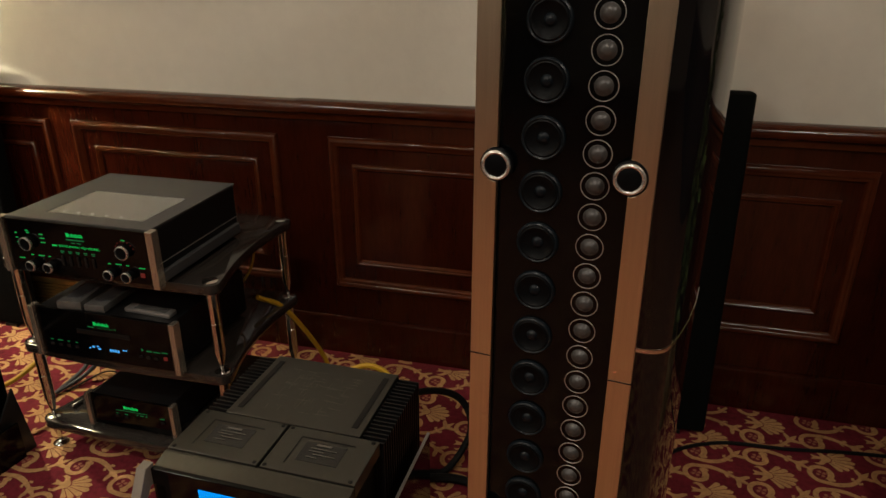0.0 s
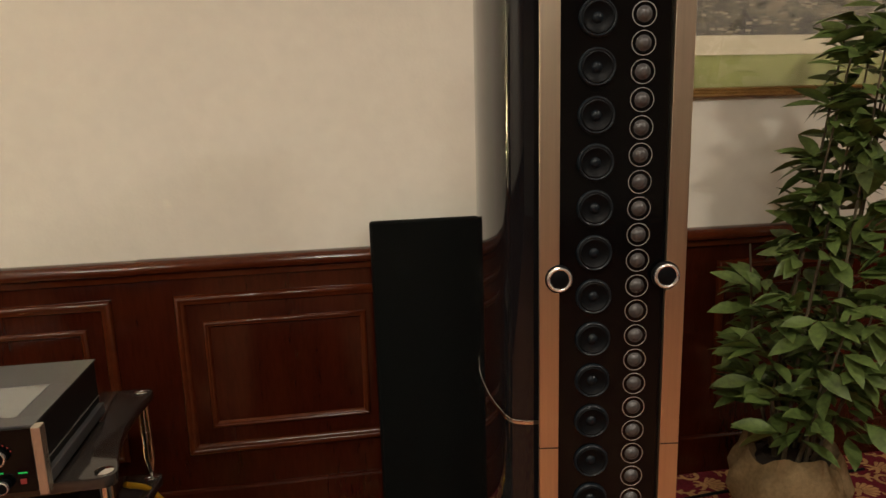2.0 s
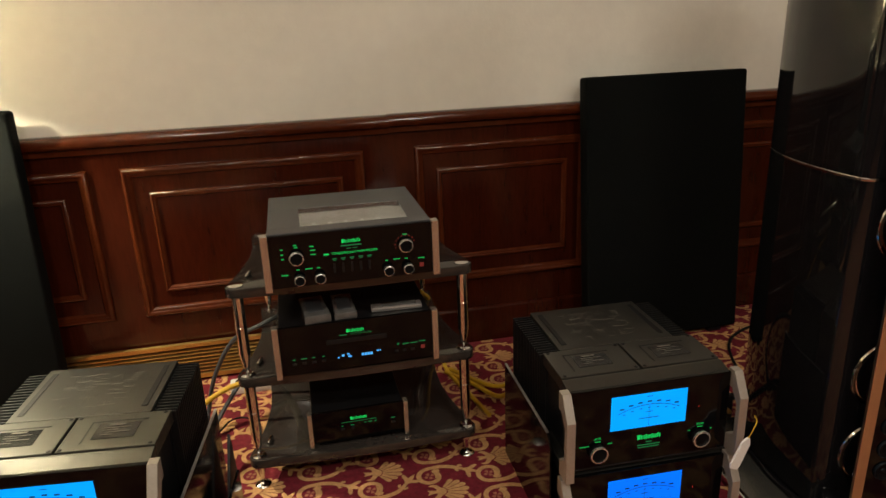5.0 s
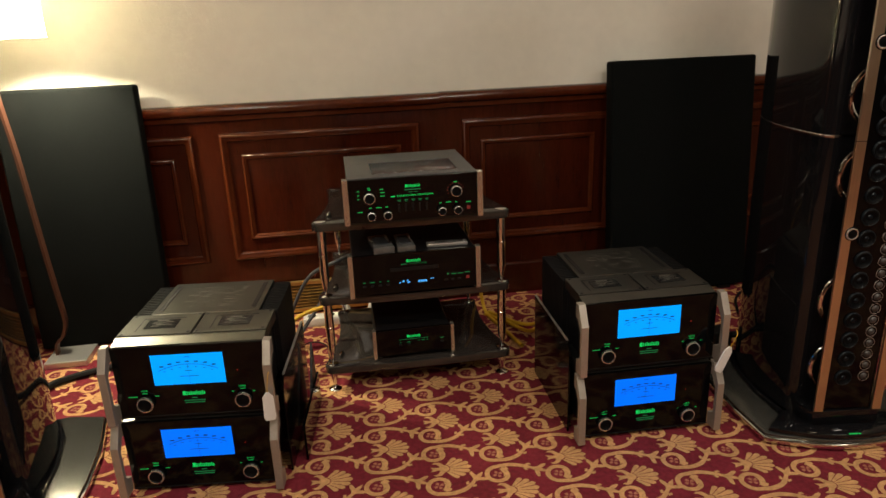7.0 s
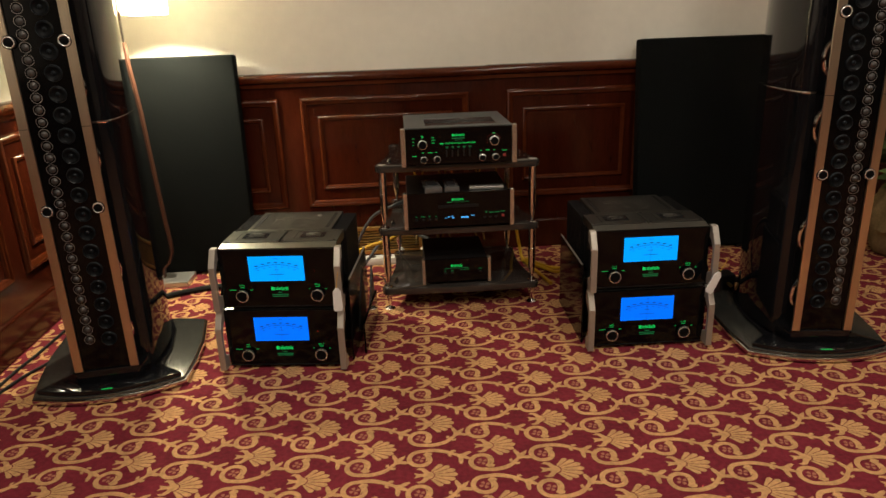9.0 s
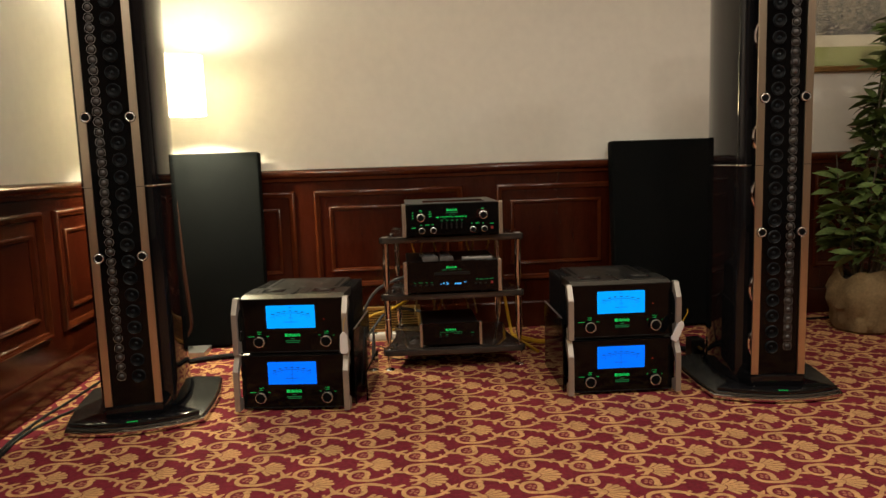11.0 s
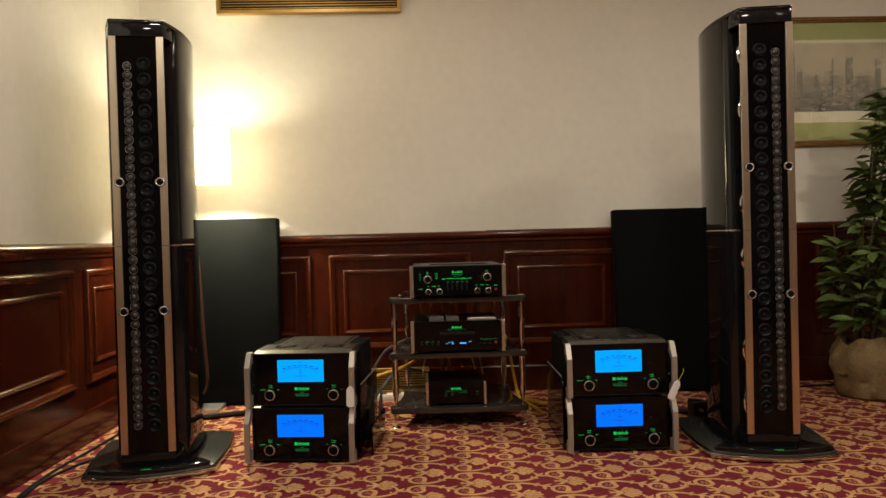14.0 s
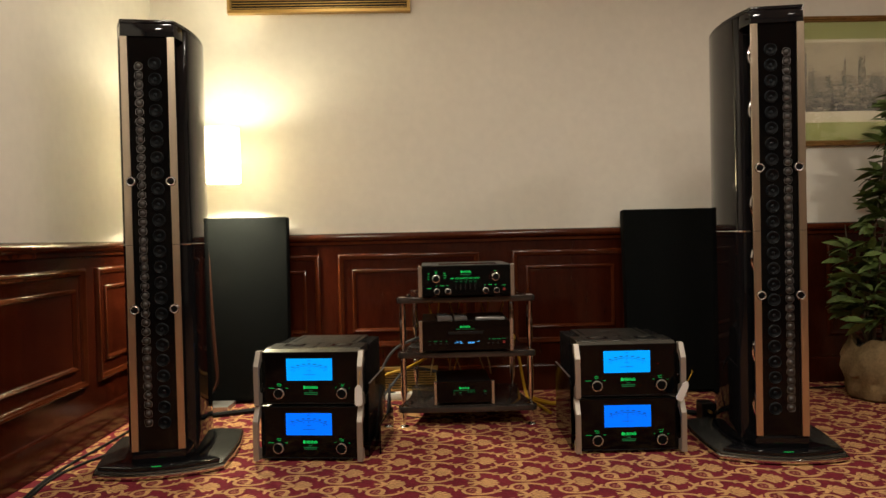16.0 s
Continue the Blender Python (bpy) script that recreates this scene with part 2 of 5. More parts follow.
def lathe(bm, profile, m=None, seg=24, caps=True):
    """Turns a profile of (radius, height) round z and closes its ends where the radius is above 0."""
    m = m or Matrix()
    rings = []
    for r, z in profile:
        if r < 1e-6:
            rings.append([bm.verts.new(m @ Vector((0, 0, z)))])
        else:
            rings.append([bm.verts.new(m @ Vector((r * math.cos(2 * math.pi * k / seg), r * math.sin(2 * math.pi * k / seg), z))) for k in range(seg)])
    for a, b in zip(rings, rings[1:]):
        for k in range(seg):
            q = [a[k % len(a)], a[(k + 1) % len(a)], b[(k + 1) % len(b)], b[k % len(b)]]
            q = list(dict.fromkeys(q))
            if len(q) > 2:
                bm.faces.new(q)
    for ring, flip in ((rings[0], True), (rings[-1], False)):
        if caps and len(ring) > 2 and profile[0] != profile[-1]:
            bm.faces.new(ring[::-1] if flip else ring)
    bmesh.ops.recalc_face_normals(bm, faces=bm.faces)
    return bm


def turned(profile, m=None, seg=24, caps=True):
    return lathe(bmesh.new(), profile, m, seg, caps)


def prism(bm, outline, z0, z1, bevel=0.0, m=None):
    """Raises an outline of (x, y) from z0 to z1."""
    m = m or Matrix()
    lo = [bm.verts.new(m @ Vector((x, y, z0))) for x, y in outline]
    hi = [bm.verts.new(m @ Vector((x, y, z1))) for x, y in outline]
    n = len(lo)
    faces = [bm.faces.new(lo[::-1]), bm.faces.new(hi)]
    faces += [bm.faces.new((lo[k], lo[(k + 1) % n], hi[(k + 1) % n], hi[k])) for k in range(n)]
    bmesh.ops.recalc_face_normals(bm, faces=faces)
    if bevel:
        edges = list({e for f in faces[:2] for e in f.edges})
        bmesh.ops.bevel(bm, geom=edges, offset=bevel, segments=2, affect="EDGES", profile=0.5)
    return bm


def raised(outline, z0, z1, bevel=0.0, m=None):
    return prism(bmesh.new(), outline, z0, z1, bevel, m)


def smooth_path(points, steps=8):
    """Points along a Catmull-Rom curve."""
    p = [Vector(q) for q in points]
    p = [2 * p[0] - p[1]] + p + [2 * p[-1] - p[-2]]
    out = []
    for i in range(1, len(p) - 2):
        for s in range(steps):
            t = s / steps
            a, b, c, d = p[i - 1 : i + 3]
            out.append(0.5 * (2 * b + (c - a) * t + (2 * a - 5 * b + 4 * c - d) * t * t + (3 * b - a - 3 * c + d) * t ** 3))
    return out + [p[-2]]


def tube(bm, points, r, seg=8, steps=8, r1=None):
    path = smooth_path(points, steps)
    n, prev = len(path), None
    side = Vector((0, 0, 1)).cross(path[1] - path[0])
    side = side.normalized() if side.length > 1e-6 else Vector((1, 0, 0))
    for k, q in enumerate(path):
        d = (path[min(k + 1, n - 1)] - path[max(k - 1, 0)]).normalized()
        side = (side - d * side.dot(d)).normalized()
        up = d.cross(side)
        rr = r if r1 is None else r + (r1 - r) * k / (n - 1)
        ring = [bm.verts.new(q + rr * (math.cos(2 * math.pi * j / seg) * side + math.sin(2 * math.pi * j / seg) * up)) for j in range(seg)]
        if prev:
            for j in range(seg):
                bm.faces.new((prev[j], prev[(j + 1) % seg], ring[(j + 1) % seg], ring[j]))
        else:
            bm.faces.new(ring[::-1])
        prev = ring
    bm.faces.new(prev)
    return bm


def tubed(points, r, **k):
    return tube(bmesh.new(), points, r, **k)


def torus(bm, R, r, m=None, seg=28, sub=8):
    prof = [(R + r * math.cos(2 * math.pi * k / sub), r * math.sin(2 * math.pi * k / sub)) for k in range(sub)]
    return lathe(bm, prof + prof[:1], m, seg)


def moulding(bm, to, x0, x1, z0, z1, profile):
    """A mitred frame round a rectangle. profile: (how far inside the rectangle, how far proud). to: turns (x, proud, z) into the world."""
    loops = []
    for inset, proud in profile:
        loops.append([bm.verts.new(to(x, proud, z)) for x, z in ((x0 + inset, z0 + inset), (x1 - inset, z0 + inset), (x1 - inset, z1 - inset), (x0 + inset, z1 - inset))])
    for a, b in zip(loops, loops[1:]):
        for k in range(4):
            bm.faces.new((a[k], a[(k + 1) % 4], b[(k + 1) % 4], b[k]))
    bmesh.ops.recalc_face_normals(bm, faces=bm.faces)
    return bm


def run(bm, to, s0, s1, profile):
    """A straight length of a closed profile of (proud, z)."""
    ends = [[bm.verts.new(to(s, p, z)) for p, z in profile] for s in (s0, s1)]
    n = len(profile)
    for k in range(n):
        bm.faces.new((ends[0][k], ends[0][(k + 1) % n], ends[1][(k + 1) % n], ends[1][k]))
    bm.faces.new(ends[0])
    bm.faces.new(ends[1][::-1])
    bmesh.ops.recalc_face_normals(bm, faces=bm.faces)
    return bm


# ---- the room ----
NORTH, WEST, EAST, SOUTH = 0.66, -4.22, 2.4, -9.0
RAIL, BASE = 1.013, 0.163


def to_north(s, proud, z):
    return Vector((s, NORTH - proud, z))


def to_west(s, proud, z):
    return Vector((WEST + proud, s, z * 0.976))


def to_east(s, proud, z):
    return Vector((EAST - proud, s, z))


floor = link("floor", boxed(WEST - 0.2, EAST + 0.2, SOUTH - 0.2, NORTH + 0.2, -0.1, 0.0), CARPET)
tagged(floor, "dark red hotel carpet with golden scrolls and shells", "carpet", kind="structure")
for name, b in (("wall_north", (WEST - 0.2, EAST + 0.2, NORTH + 0.014, NORTH + 0.2, 0, CEIL)),
                ("wall_west", (WEST - 0.2, WEST - 0.014, SOUTH, NORTH + 0.014, 0, CEIL)),
                ("wall_east", (EAST + 0.014, EAST + 0.2, SOUTH, NORTH + 0.014, 0, CEIL)),
                ("wall_south", (WEST - 0.2, EAST + 0.2, SOUTH - 0.2, SOUTH, 0, CEIL))):
    tagged(link(name, boxed(*b), PLASTER), "cream painted plaster wall", "wall", kind="structure")
tagged(link("ceiling", boxed(WEST - 0.2, EAST + 0.2, SOUTH - 0.2, NORTH + 0.2, CEIL, CEIL + 0.1), CEILING), "plain pale ceiling", "ceiling", kind="structure")

OUTER = [(0.0, 0.0), (0.001, 0.006), (0.004, 0.012), (0.009, 0.017), (0.015, 0.019), (0.02, 0.017), (0.023, 0.013), (0.029, 0.012), (0.035, 0.007), (0.038, 0.001), (0.0385, 0.0)]
INNER = [(0.0, 0.0), (0.001, 0.005), (0.005, 0.01), (0.01, 0.012), (0.014, 0.009), (0.018, 0.009), (0.022, 0.005), (0.025, 0.0005)]
RAIL_PROFILE = [(0.0, RAIL - 0.075), (0.012, RAIL - 0.07), (0.014, RAIL - 0.052), (0.022, RAIL - 0.048), (0.033, RAIL - 0.042), (0.04, RAIL - 0.034), (0.0415, RAIL - 0.025),
                (0.0385, RAIL - 0.015), (0.031, RAIL - 0.007), (0.02, RAIL - 0.002), (0.008, RAIL), (-0.013, RAIL), (-0.013, RAIL - 0.075)]
BASE_PROFILE = [(0.0, 0.0), (0.014, 0.0), (0.014, BASE - 0.012), (0.01, BASE - 0.004), (0.003, BASE), (0.0, BASE)]


def wainscot(name, to, s0, s1, joints, panels):
    panel = link(name, run(bmesh.new(), to, s0, s1, [(-0.013, 0), (0, 0), (0, RAIL - 0.07), (-0.013, RAIL - 0.07)]), WOOD)
    tagged(panel, "polished red mahogany wainscot panelling", "wainscot", kind="structure")
    cuts = [s0, *joints, s1]
    for k, (a, b) in enumerate(zip(cuts, cuts[1:])):
        lift = 0.003 * (k % 2)
        part("chair_rail", run(bmesh.new(), to, a, b, [(p + lift, z + lift) for p, z in RAIL_PROFILE]), MOULDED, panel, smooth=True)
    part("baseboard", run(bmesh.new(), to, s0, s1, BASE_PROFILE), WOOD, panel)
    for a, b in panels:
        part("panel_moulding", moulding(bmesh.new(), to, a, b, 0.293, 0.885, OUTER), MOULDED, panel, smooth=True)
        field = moulding(bmesh.new(), to, a + 0.088, b - 0.088, 0.39, 0.788, INNER)
        part("raised_field", field, MOULDED, panel, smooth=True)


wainscot("wainscot_north", to_north, WEST, EAST, [-2.12, 0.35], [(-4.1, -3.22), (-3.112, -2.218), (-2.02, -1.28), (-1.17, -0.235), (-0.01, 0.9), (1.1, 2.2)])
wainscot("wainscot_west", to_west, SOUTH, NORTH, [-2.6], [(-4.6, -3.7), (-3.5, -2.6), (-2.4, -1.5), (-1.3, -0.285), (-0.17, 0.54)])
wainscot("wainscot_east", to_east, SOUTH, NORTH, [-2.0], [(-5.5, -4.3), (-4.1, -2.9), (-2.7, -1.5), (-1.3, -0.2)])


# carpet figures: scrolls with tulip tails, shells and small flowers
CARPET_U, CARPET_V = Vector((0.999, -0.041)), Vector((0.045, 0.999))
CELL_U, CELL_V = 0.37, 0.2675
CARPET_AT = Vector((-2.568, -0.875 + 0.135))


def ribbon(path, widths):
    pts = [Vector(p) for p in path]
    quads, prev = [], None
    for k, p in enumerate(pts):
        d = (pts[min(k + 1, len(pts) - 1)] - pts[max(k - 1, 0)]).normalized()
        n = Vector((-d.y, d.x)) * widths[k] / 2
        if prev:
            quads.append((prev[0], p + n, p - n, prev[1]))
        prev = (p + n, p - n)
    return quads


def curve2(points, steps=6):
    return [Vector((p.x, p.y)) for p in smooth_path([(x, y, 0) for x, y in points], steps)]


def scroll(flip, tail):
    """A ring that uncurls into a tail with a tulip. flip: 1 uncurls from the top, -1 from the bottom."""
    ring, turns = [], 24
    for k in range(turns):
        a = radians(38 - 308 * k / (turns - 1))
        r = 0.029 + 0.0085 * k / (turns - 1)
        ring.append((r * math.cos(a), r * math.sin(a) * flip))
    path = [Vector(p) for p in ring] + curve2([ring[-1], *tail], 8)[1:]
    n = len(path)
    w = [0.006 + 0.0095 * min(1, k / 6) if k < turns else 0.0155 + 0.004 * math.sin(math.pi * (k - turns) / (n - turns)) - 0.006 * (k - turns) / (n - turns) for k in range(n)]
    figs = [(q, 0) for q in ribbon(path, w)]
    # a pointed crescent leaf that lies inside the ring
    crescent = [Vector((0.0205 * math.cos(radians(t)), 0.0205 * math.sin(radians(t)) * flip)) for t in range(-50, 71, 15)]
    figs += [(q, 1) for q in ribbon(crescent, [0.001 + 0.0085 * math.sin(math.pi * k / 8) for k in range(9)])]
    e, d = path[-1], (path[-1] - path[-3]).normalized()
    s = Vector((-d.y, d.x))
    for side in (-1, 1):
        figs.append(((e - d * 0.016, e + d * 0.002 + s * side * 0.011, e + d * 0.01 + s * side * 0.026, e + d * 0.02 + s * side * 0.035, e + d * 0.026 + s * side * 0.031, e + d * 0.021 + s * side * 0.016, e + d * 0.012), 1 if side < 0 else 2))
        curl = e - d * 0.03 + s * side * 0.004
        figs.append(((curl, curl + d * 0.012 + s * side * 0.01, curl + d * 0.004 + s * side * 0.015, curl - d * 0.006 + s * side * 0.008), 3))
    figs.append(((e + d * 0.004, e + d * 0.016 + s * 0.008, e + d * 0.028 + s * 0.006, e + d * 0.043, e + d * 0.028 - s * 0.006, e + d * 0.016 - s * 0.008), 3))
    a = Vector(ring[0])
    figs.append(((a + Vector((-0.016, 0.003 * flip)), a + Vector((-0.006, 0.013 * flip)), a + Vector((0.008, 0.011 * flip)), a + Vector((0.013, 0.002 * flip)), a + Vector((0.002, -0.008 * flip))), 2))
    return figs


def shell(cx, cy):
    figs, lobes = [], 7
    for k in range(lobes):
        a0, a1 = (radians(-60 + 120 * (k + f) / lobes) for f in (0.07, 0.93))
        R = 0.094 - 0.018 * (abs(k - (lobes - 1) / 2) / 3) ** 1.5
        arc = [(R * (0.9 + 0.1 * math.sin(math.pi * f)), a0 + (a1 - a0) * f) for f in (0, 0.2, 0.5, 0.8, 1)]
        figs.append((tuple((cx + r * math.cos(a), cy + 0.86 * r * math.sin(a)) for r, a in ((0.026, a0), *arc, (0.026, a1))), 0))
    figs.append((tuple((cx + r * math.cos(radians(t)), cy + 0.86 * r * math.sin(radians(t))) for r, t in ((0.012, -62), (0.023, -62), (0.0235, -30), (0.024, 0), (0.0235, 30), (0.023, 62), (0.012, 62))), 1))
    for s in (-1, 1):
        figs.append((((cx + 0.018, cy + 0.006 * s), (cx + 0.008, cy + 0.018 * s), (cx - 0.004, cy + 0.033 * s), (cx - 0.02, cy + 0.036 * s), (cx - 0.03, cy + 0.028 * s), (cx - 0.016, cy + 0.025 * s), (cx - 0.008, cy + 0.014 * s), (cx - 0.004, cy + 0.002 * s)), 2))
    figs.append((((cx + 0.014, cy - 0.011), (cx + 0.014, cy + 0.011), (cx - 0.012, cy + 0.0065), (cx - 0.036, cy + 0.012), (cx - 0.029, cy), (cx - 0.036, cy - 0.012), (cx - 0.012, cy - 0.0065)), 3))
    return figs


def flower(cx, cy):
    return [(tuple((cx + 0.0155 * math.cos(a + t) * q, cy + 0.0155 * math.sin(a + t) * q) for t, q in ((-0.55, 0.7), (-0.3, 1.05), (0.3, 1.05), (0.55, 0.7), (0, 0.12))), 0)
            for a in (math.pi * k / 2 + 0.4 for k in range(4))]


def carpet_figures():
    gold = scroll(1, [(0.04, 0.0405), (0.08, 0.029), (0.118, 0.008)])
    gold += [(tuple((p[0], p[1] + 0.108) for p in q), layer) for q, layer in scroll(-1, [(0.04, -0.0395), (0.08, -0.024), (0.112, 0.012)])]
    gold += shell(0.016, -0.08)
    rose = flower(-0.002, 0.0) + flower(-0.002, 0.108)
    for figs, name, material, lift in ((gold, "carpet_scrolls", CARPET_GOLD, 0.0012), (rose, "carpet_flowers", CARPET_ROSE, 0.0011)):
        verts, faces = [], []
        for i in range(-9, 18):
            for j in range(-36, 8):
                for half in (0, 0.5):
                    o = CARPET_AT + CARPET_U * CELL_U * (i + half) + CARPET_V * CELL_V * (j + half)
                    if not (WEST - 0.2 < o.x < EAST + 0.2 and SOUTH - 0.2 < o.y < NORTH + 0.15):
                        continue
                    for q, layer in figs:
                        pts = [o + CARPET_U * p[0] + CARPET_V * p[1] for p in q]
                        if any(p.x < WEST + 0.016 or p.x > EAST - 0.016 or p.y > NORTH - 0.016 or p.y < SOUTH + 0.002 for p in pts):
                            continue
                        area = sum(p.x * r.y - p.y * r.x for p, r in zip(pts, pts[1:] + pts[:1]))
                        if area < 0:
                            pts = pts[::-1]
                        n = len(verts)
                        verts += [(p.x, p.y, lift + 0.00025 * layer) for p in pts]
                        faces.append(tuple(range(n, n + len(pts))))
        me = bpy.data.meshes.new(name)
        me.from_pydata(verts, [], faces)
        me.materials.append(material)
        ob = new(name, me)
        ob.parent = floor
        tagged(ob, "woven golden scroll and shell figures" if material is CARPET_GOLD else "small woven rose flowers", kind="stuff")


carpet_figures()


def wall_grille(name, x0, x1, z0, z1, slats, label):
    g = thing(name, pose(0, NORTH, 0), label, "vent", kind="structure")
    d = 0.03
    fr = bmesh.new()
    for b in ((x0, x1, z0, z0 + 0.022), (x0, x1, z1 - 0.022, z1)):
        box(fr, b[0], b[1], -d, -0.0145 if z0 < 1 else 0.013, b[2], b[3], 0.003)
    for b in ((x0, x0 + 0.02), (x1 - 0.02, x1)):
        box(fr, b[0], b[1], -d + 0.001, -0.0145 if z0 < 1 else 0.013, z0 + 0.0225, z1 - 0.0225, 0.002)
    part("grille_frame", fr, BRASS, g)
    part("backing", boxed(x0 + 0.012, x1 - 0.012, -0.0165 if z0 < 1 else 0.004, -0.0146 if z0 < 1 else 0.0138, z0 + 0.012, z1 - 0.012), SATIN_BLACK, g)
    for k in range(slats):
        z = z0 + 0.026 + (z1 - z0 - 0.052) * (k + 0.5) / slats
        sl = boxed(x0 + 0.02, x1 - 0.02, -0.006, 0.006, -0.0022, 0.0022)
        for v in sl.verts:
            v.co = (v.co.x, -0.022 + v.co.y * 0.85 if z0 < 1 else -0.012 + v.co.y, z + v.co.z + v.co.y * 0.35)
        part("slat", sl, BRASS, g)


wall_grille("floor_grille", -3.95, -2.5, 0.012, 0.172, 7, "slatted brass heating grille at the foot of the wall")
wall_grille("air_vent", -3.75, -2.62, 2.385, 2.6, 10, "slatted brass air vent high on the wall")

# recessed ceiling lights
for k, (sx, sy, watts) in enumerate(SPOTS):
    d = thing("ceiling_light", pose(sx, sy, CEIL), "round recessed ceiling light with a white rim", "ceiling light", "ceiling lights")
    part("rim", torus(bmesh.new(), 0.165, 0.012, pose(0, 0, -0.008)), WHITE_PLASTIC, d, smooth=True)
    part("diffuser", turned([(0.152, -0.004), (0.152, -0.012), (0.14, -0.016)]), WHITE_PLASTIC, d)


# ---- loudspeakers ----
HALF = [(0.0, 0.088), (0.06, 0.088), (0.114, 0.0885), (0.129, 0.093), (0.139, 0.102), (0.146, 0.118), (0.154, 0.15), (0.163, 0.2), (0.169, 0.26), (0.171, 0.32),
        (0.166, 0.39), (0.154, 0.45), (0.135, 0.51), (0.107, 0.55), (0.055, 0.576), (0.0, 0.58)]
BODY = HALF + [(-x, y) for x, y in HALF[-2:0:-1]]
SEAM, TOP = 0.97, 1.91
RING_Z = (1.235, 0.699)


def scaled(outline, k, cy=0.3):
    return [(x * k, cy + (y - cy) * k) for x, y in outline]


def strip_outline(side):
    """One metal side strip with round notches for the four knobs' rings, as (x, z)."""
    x0, x1 = 0.079, 0.107
    pts = [(x0, 0.105)]
    for z in sorted(RING_Z):
        for k in range(13):
            a = radians(-90 + 180 * k / 12)
            pts.append((x0 - 0.001 + 0.0215 * math.cos(a) * 0.98, z + 0.0215 * math.sin(a)))
    pts += [(x0, 1.838), (x1, 1.838), (x1, 0.105)]
    return [(side * x, z) for x, z in pts]


UPRIGHT = Matrix.Rotation(radians(90), 4, "X")  # (x, z, -y) from (x, y, z)


def speaker(m, side, label):
    """A tall line array. side: 1 has its tweeters to the right, -1 to the left."""
    sp = thing("loudspeaker", m, label, "loudspeaker", "pair of loudspeakers")
    part("lower_cabinet", raised(BODY, 0.054, SEAM - 0.004), LACQUER, sp, smooth=True)
    part("upper_cabinet", raised(BODY, SEAM + 0.004, TOP - 0.0175), LACQUER, sp, smooth=True)
    part("seam_trim", raised(scaled(BODY, 1.004), SEAM - 0.0038, SEAM + 0.0038, 0.001), CHROME, sp, smooth=True)
    cap = [(0.0, 0.0), (0.1, 0.0), (0.107, 0.003), (0.111, 0.011), (0.13, 0.062), (0.146, 0.115)] + HALF[6:]
    cap += [(-x, y) for x, y in cap[-2:0:-1]]
    part("top_cap", raised(cap, TOP - 0.017, TOP, 0.005), LACQUER, sp, smooth=True)
    head = [(0.0, 0.002), (0.099, 0.002), (0.106, 0.005), (0.11, 0.013), (0.128, 0.062), (0.128, 0.0875)]
    head += [(-x, y) for x, y in head[:0:-1]]
    part("head_block", raised(head, 1.8395, TOP - 0.0175, 0.001), LACQUER, sp, smooth=True)
    part("foot_block", raised(head, 0.0545, 0.1035, 0.001), LACQUER, sp, smooth=True)
    part("front_baffle", boxed(-0.0775, 0.0775, 0.01, 0.033, 0.104, 1.839, 0.001), BLACK_GLASS, sp)
    part("backing_column", boxed(-0.082, 0.082, 0.0118, 0.044, 0.104, 1.839, 0.004), LACQUER, sp)
    for z in (0.335, 0.65, 0.97, 1.29, 1.61):
        part("standoff", boxed(-0.03, 0.03, 0.0445, 0.0875, z - 0.02, z + 0.02), SATIN_BLACK, sp)
    for s in (-1, 1):
        st = raised(strip_outline(s), -0.0075, 0.0015, 0.0008, UPRIGHT)
        part("side_strip", st, BRUSHED, sp, "brushed aluminium strip")
        part("strip_joint", boxed(*sorted((s * 0.0785, s * 0.1075)), -0.0022, 0.004, SEAM - 0.0008, SEAM + 0.0008), SATIN_BLACK, sp)
        for z in RING_Z:
            knob = part("fixing_ring", torus(bmesh.new(), 0.016, 0.0026, pose(s * 0.0785, -0.004, z, 90)), BRIGHT_RIM, sp, "polished chrome ring", True)
            part("black_cap", turned([(0.0, 0.004), (0.013, 0.004), (0.0205, 0.0), (0.0205, -0.006)], pose(s * 0.0785, -0.001, z, 90)), CONE, knob, smooth=True)
    return sp


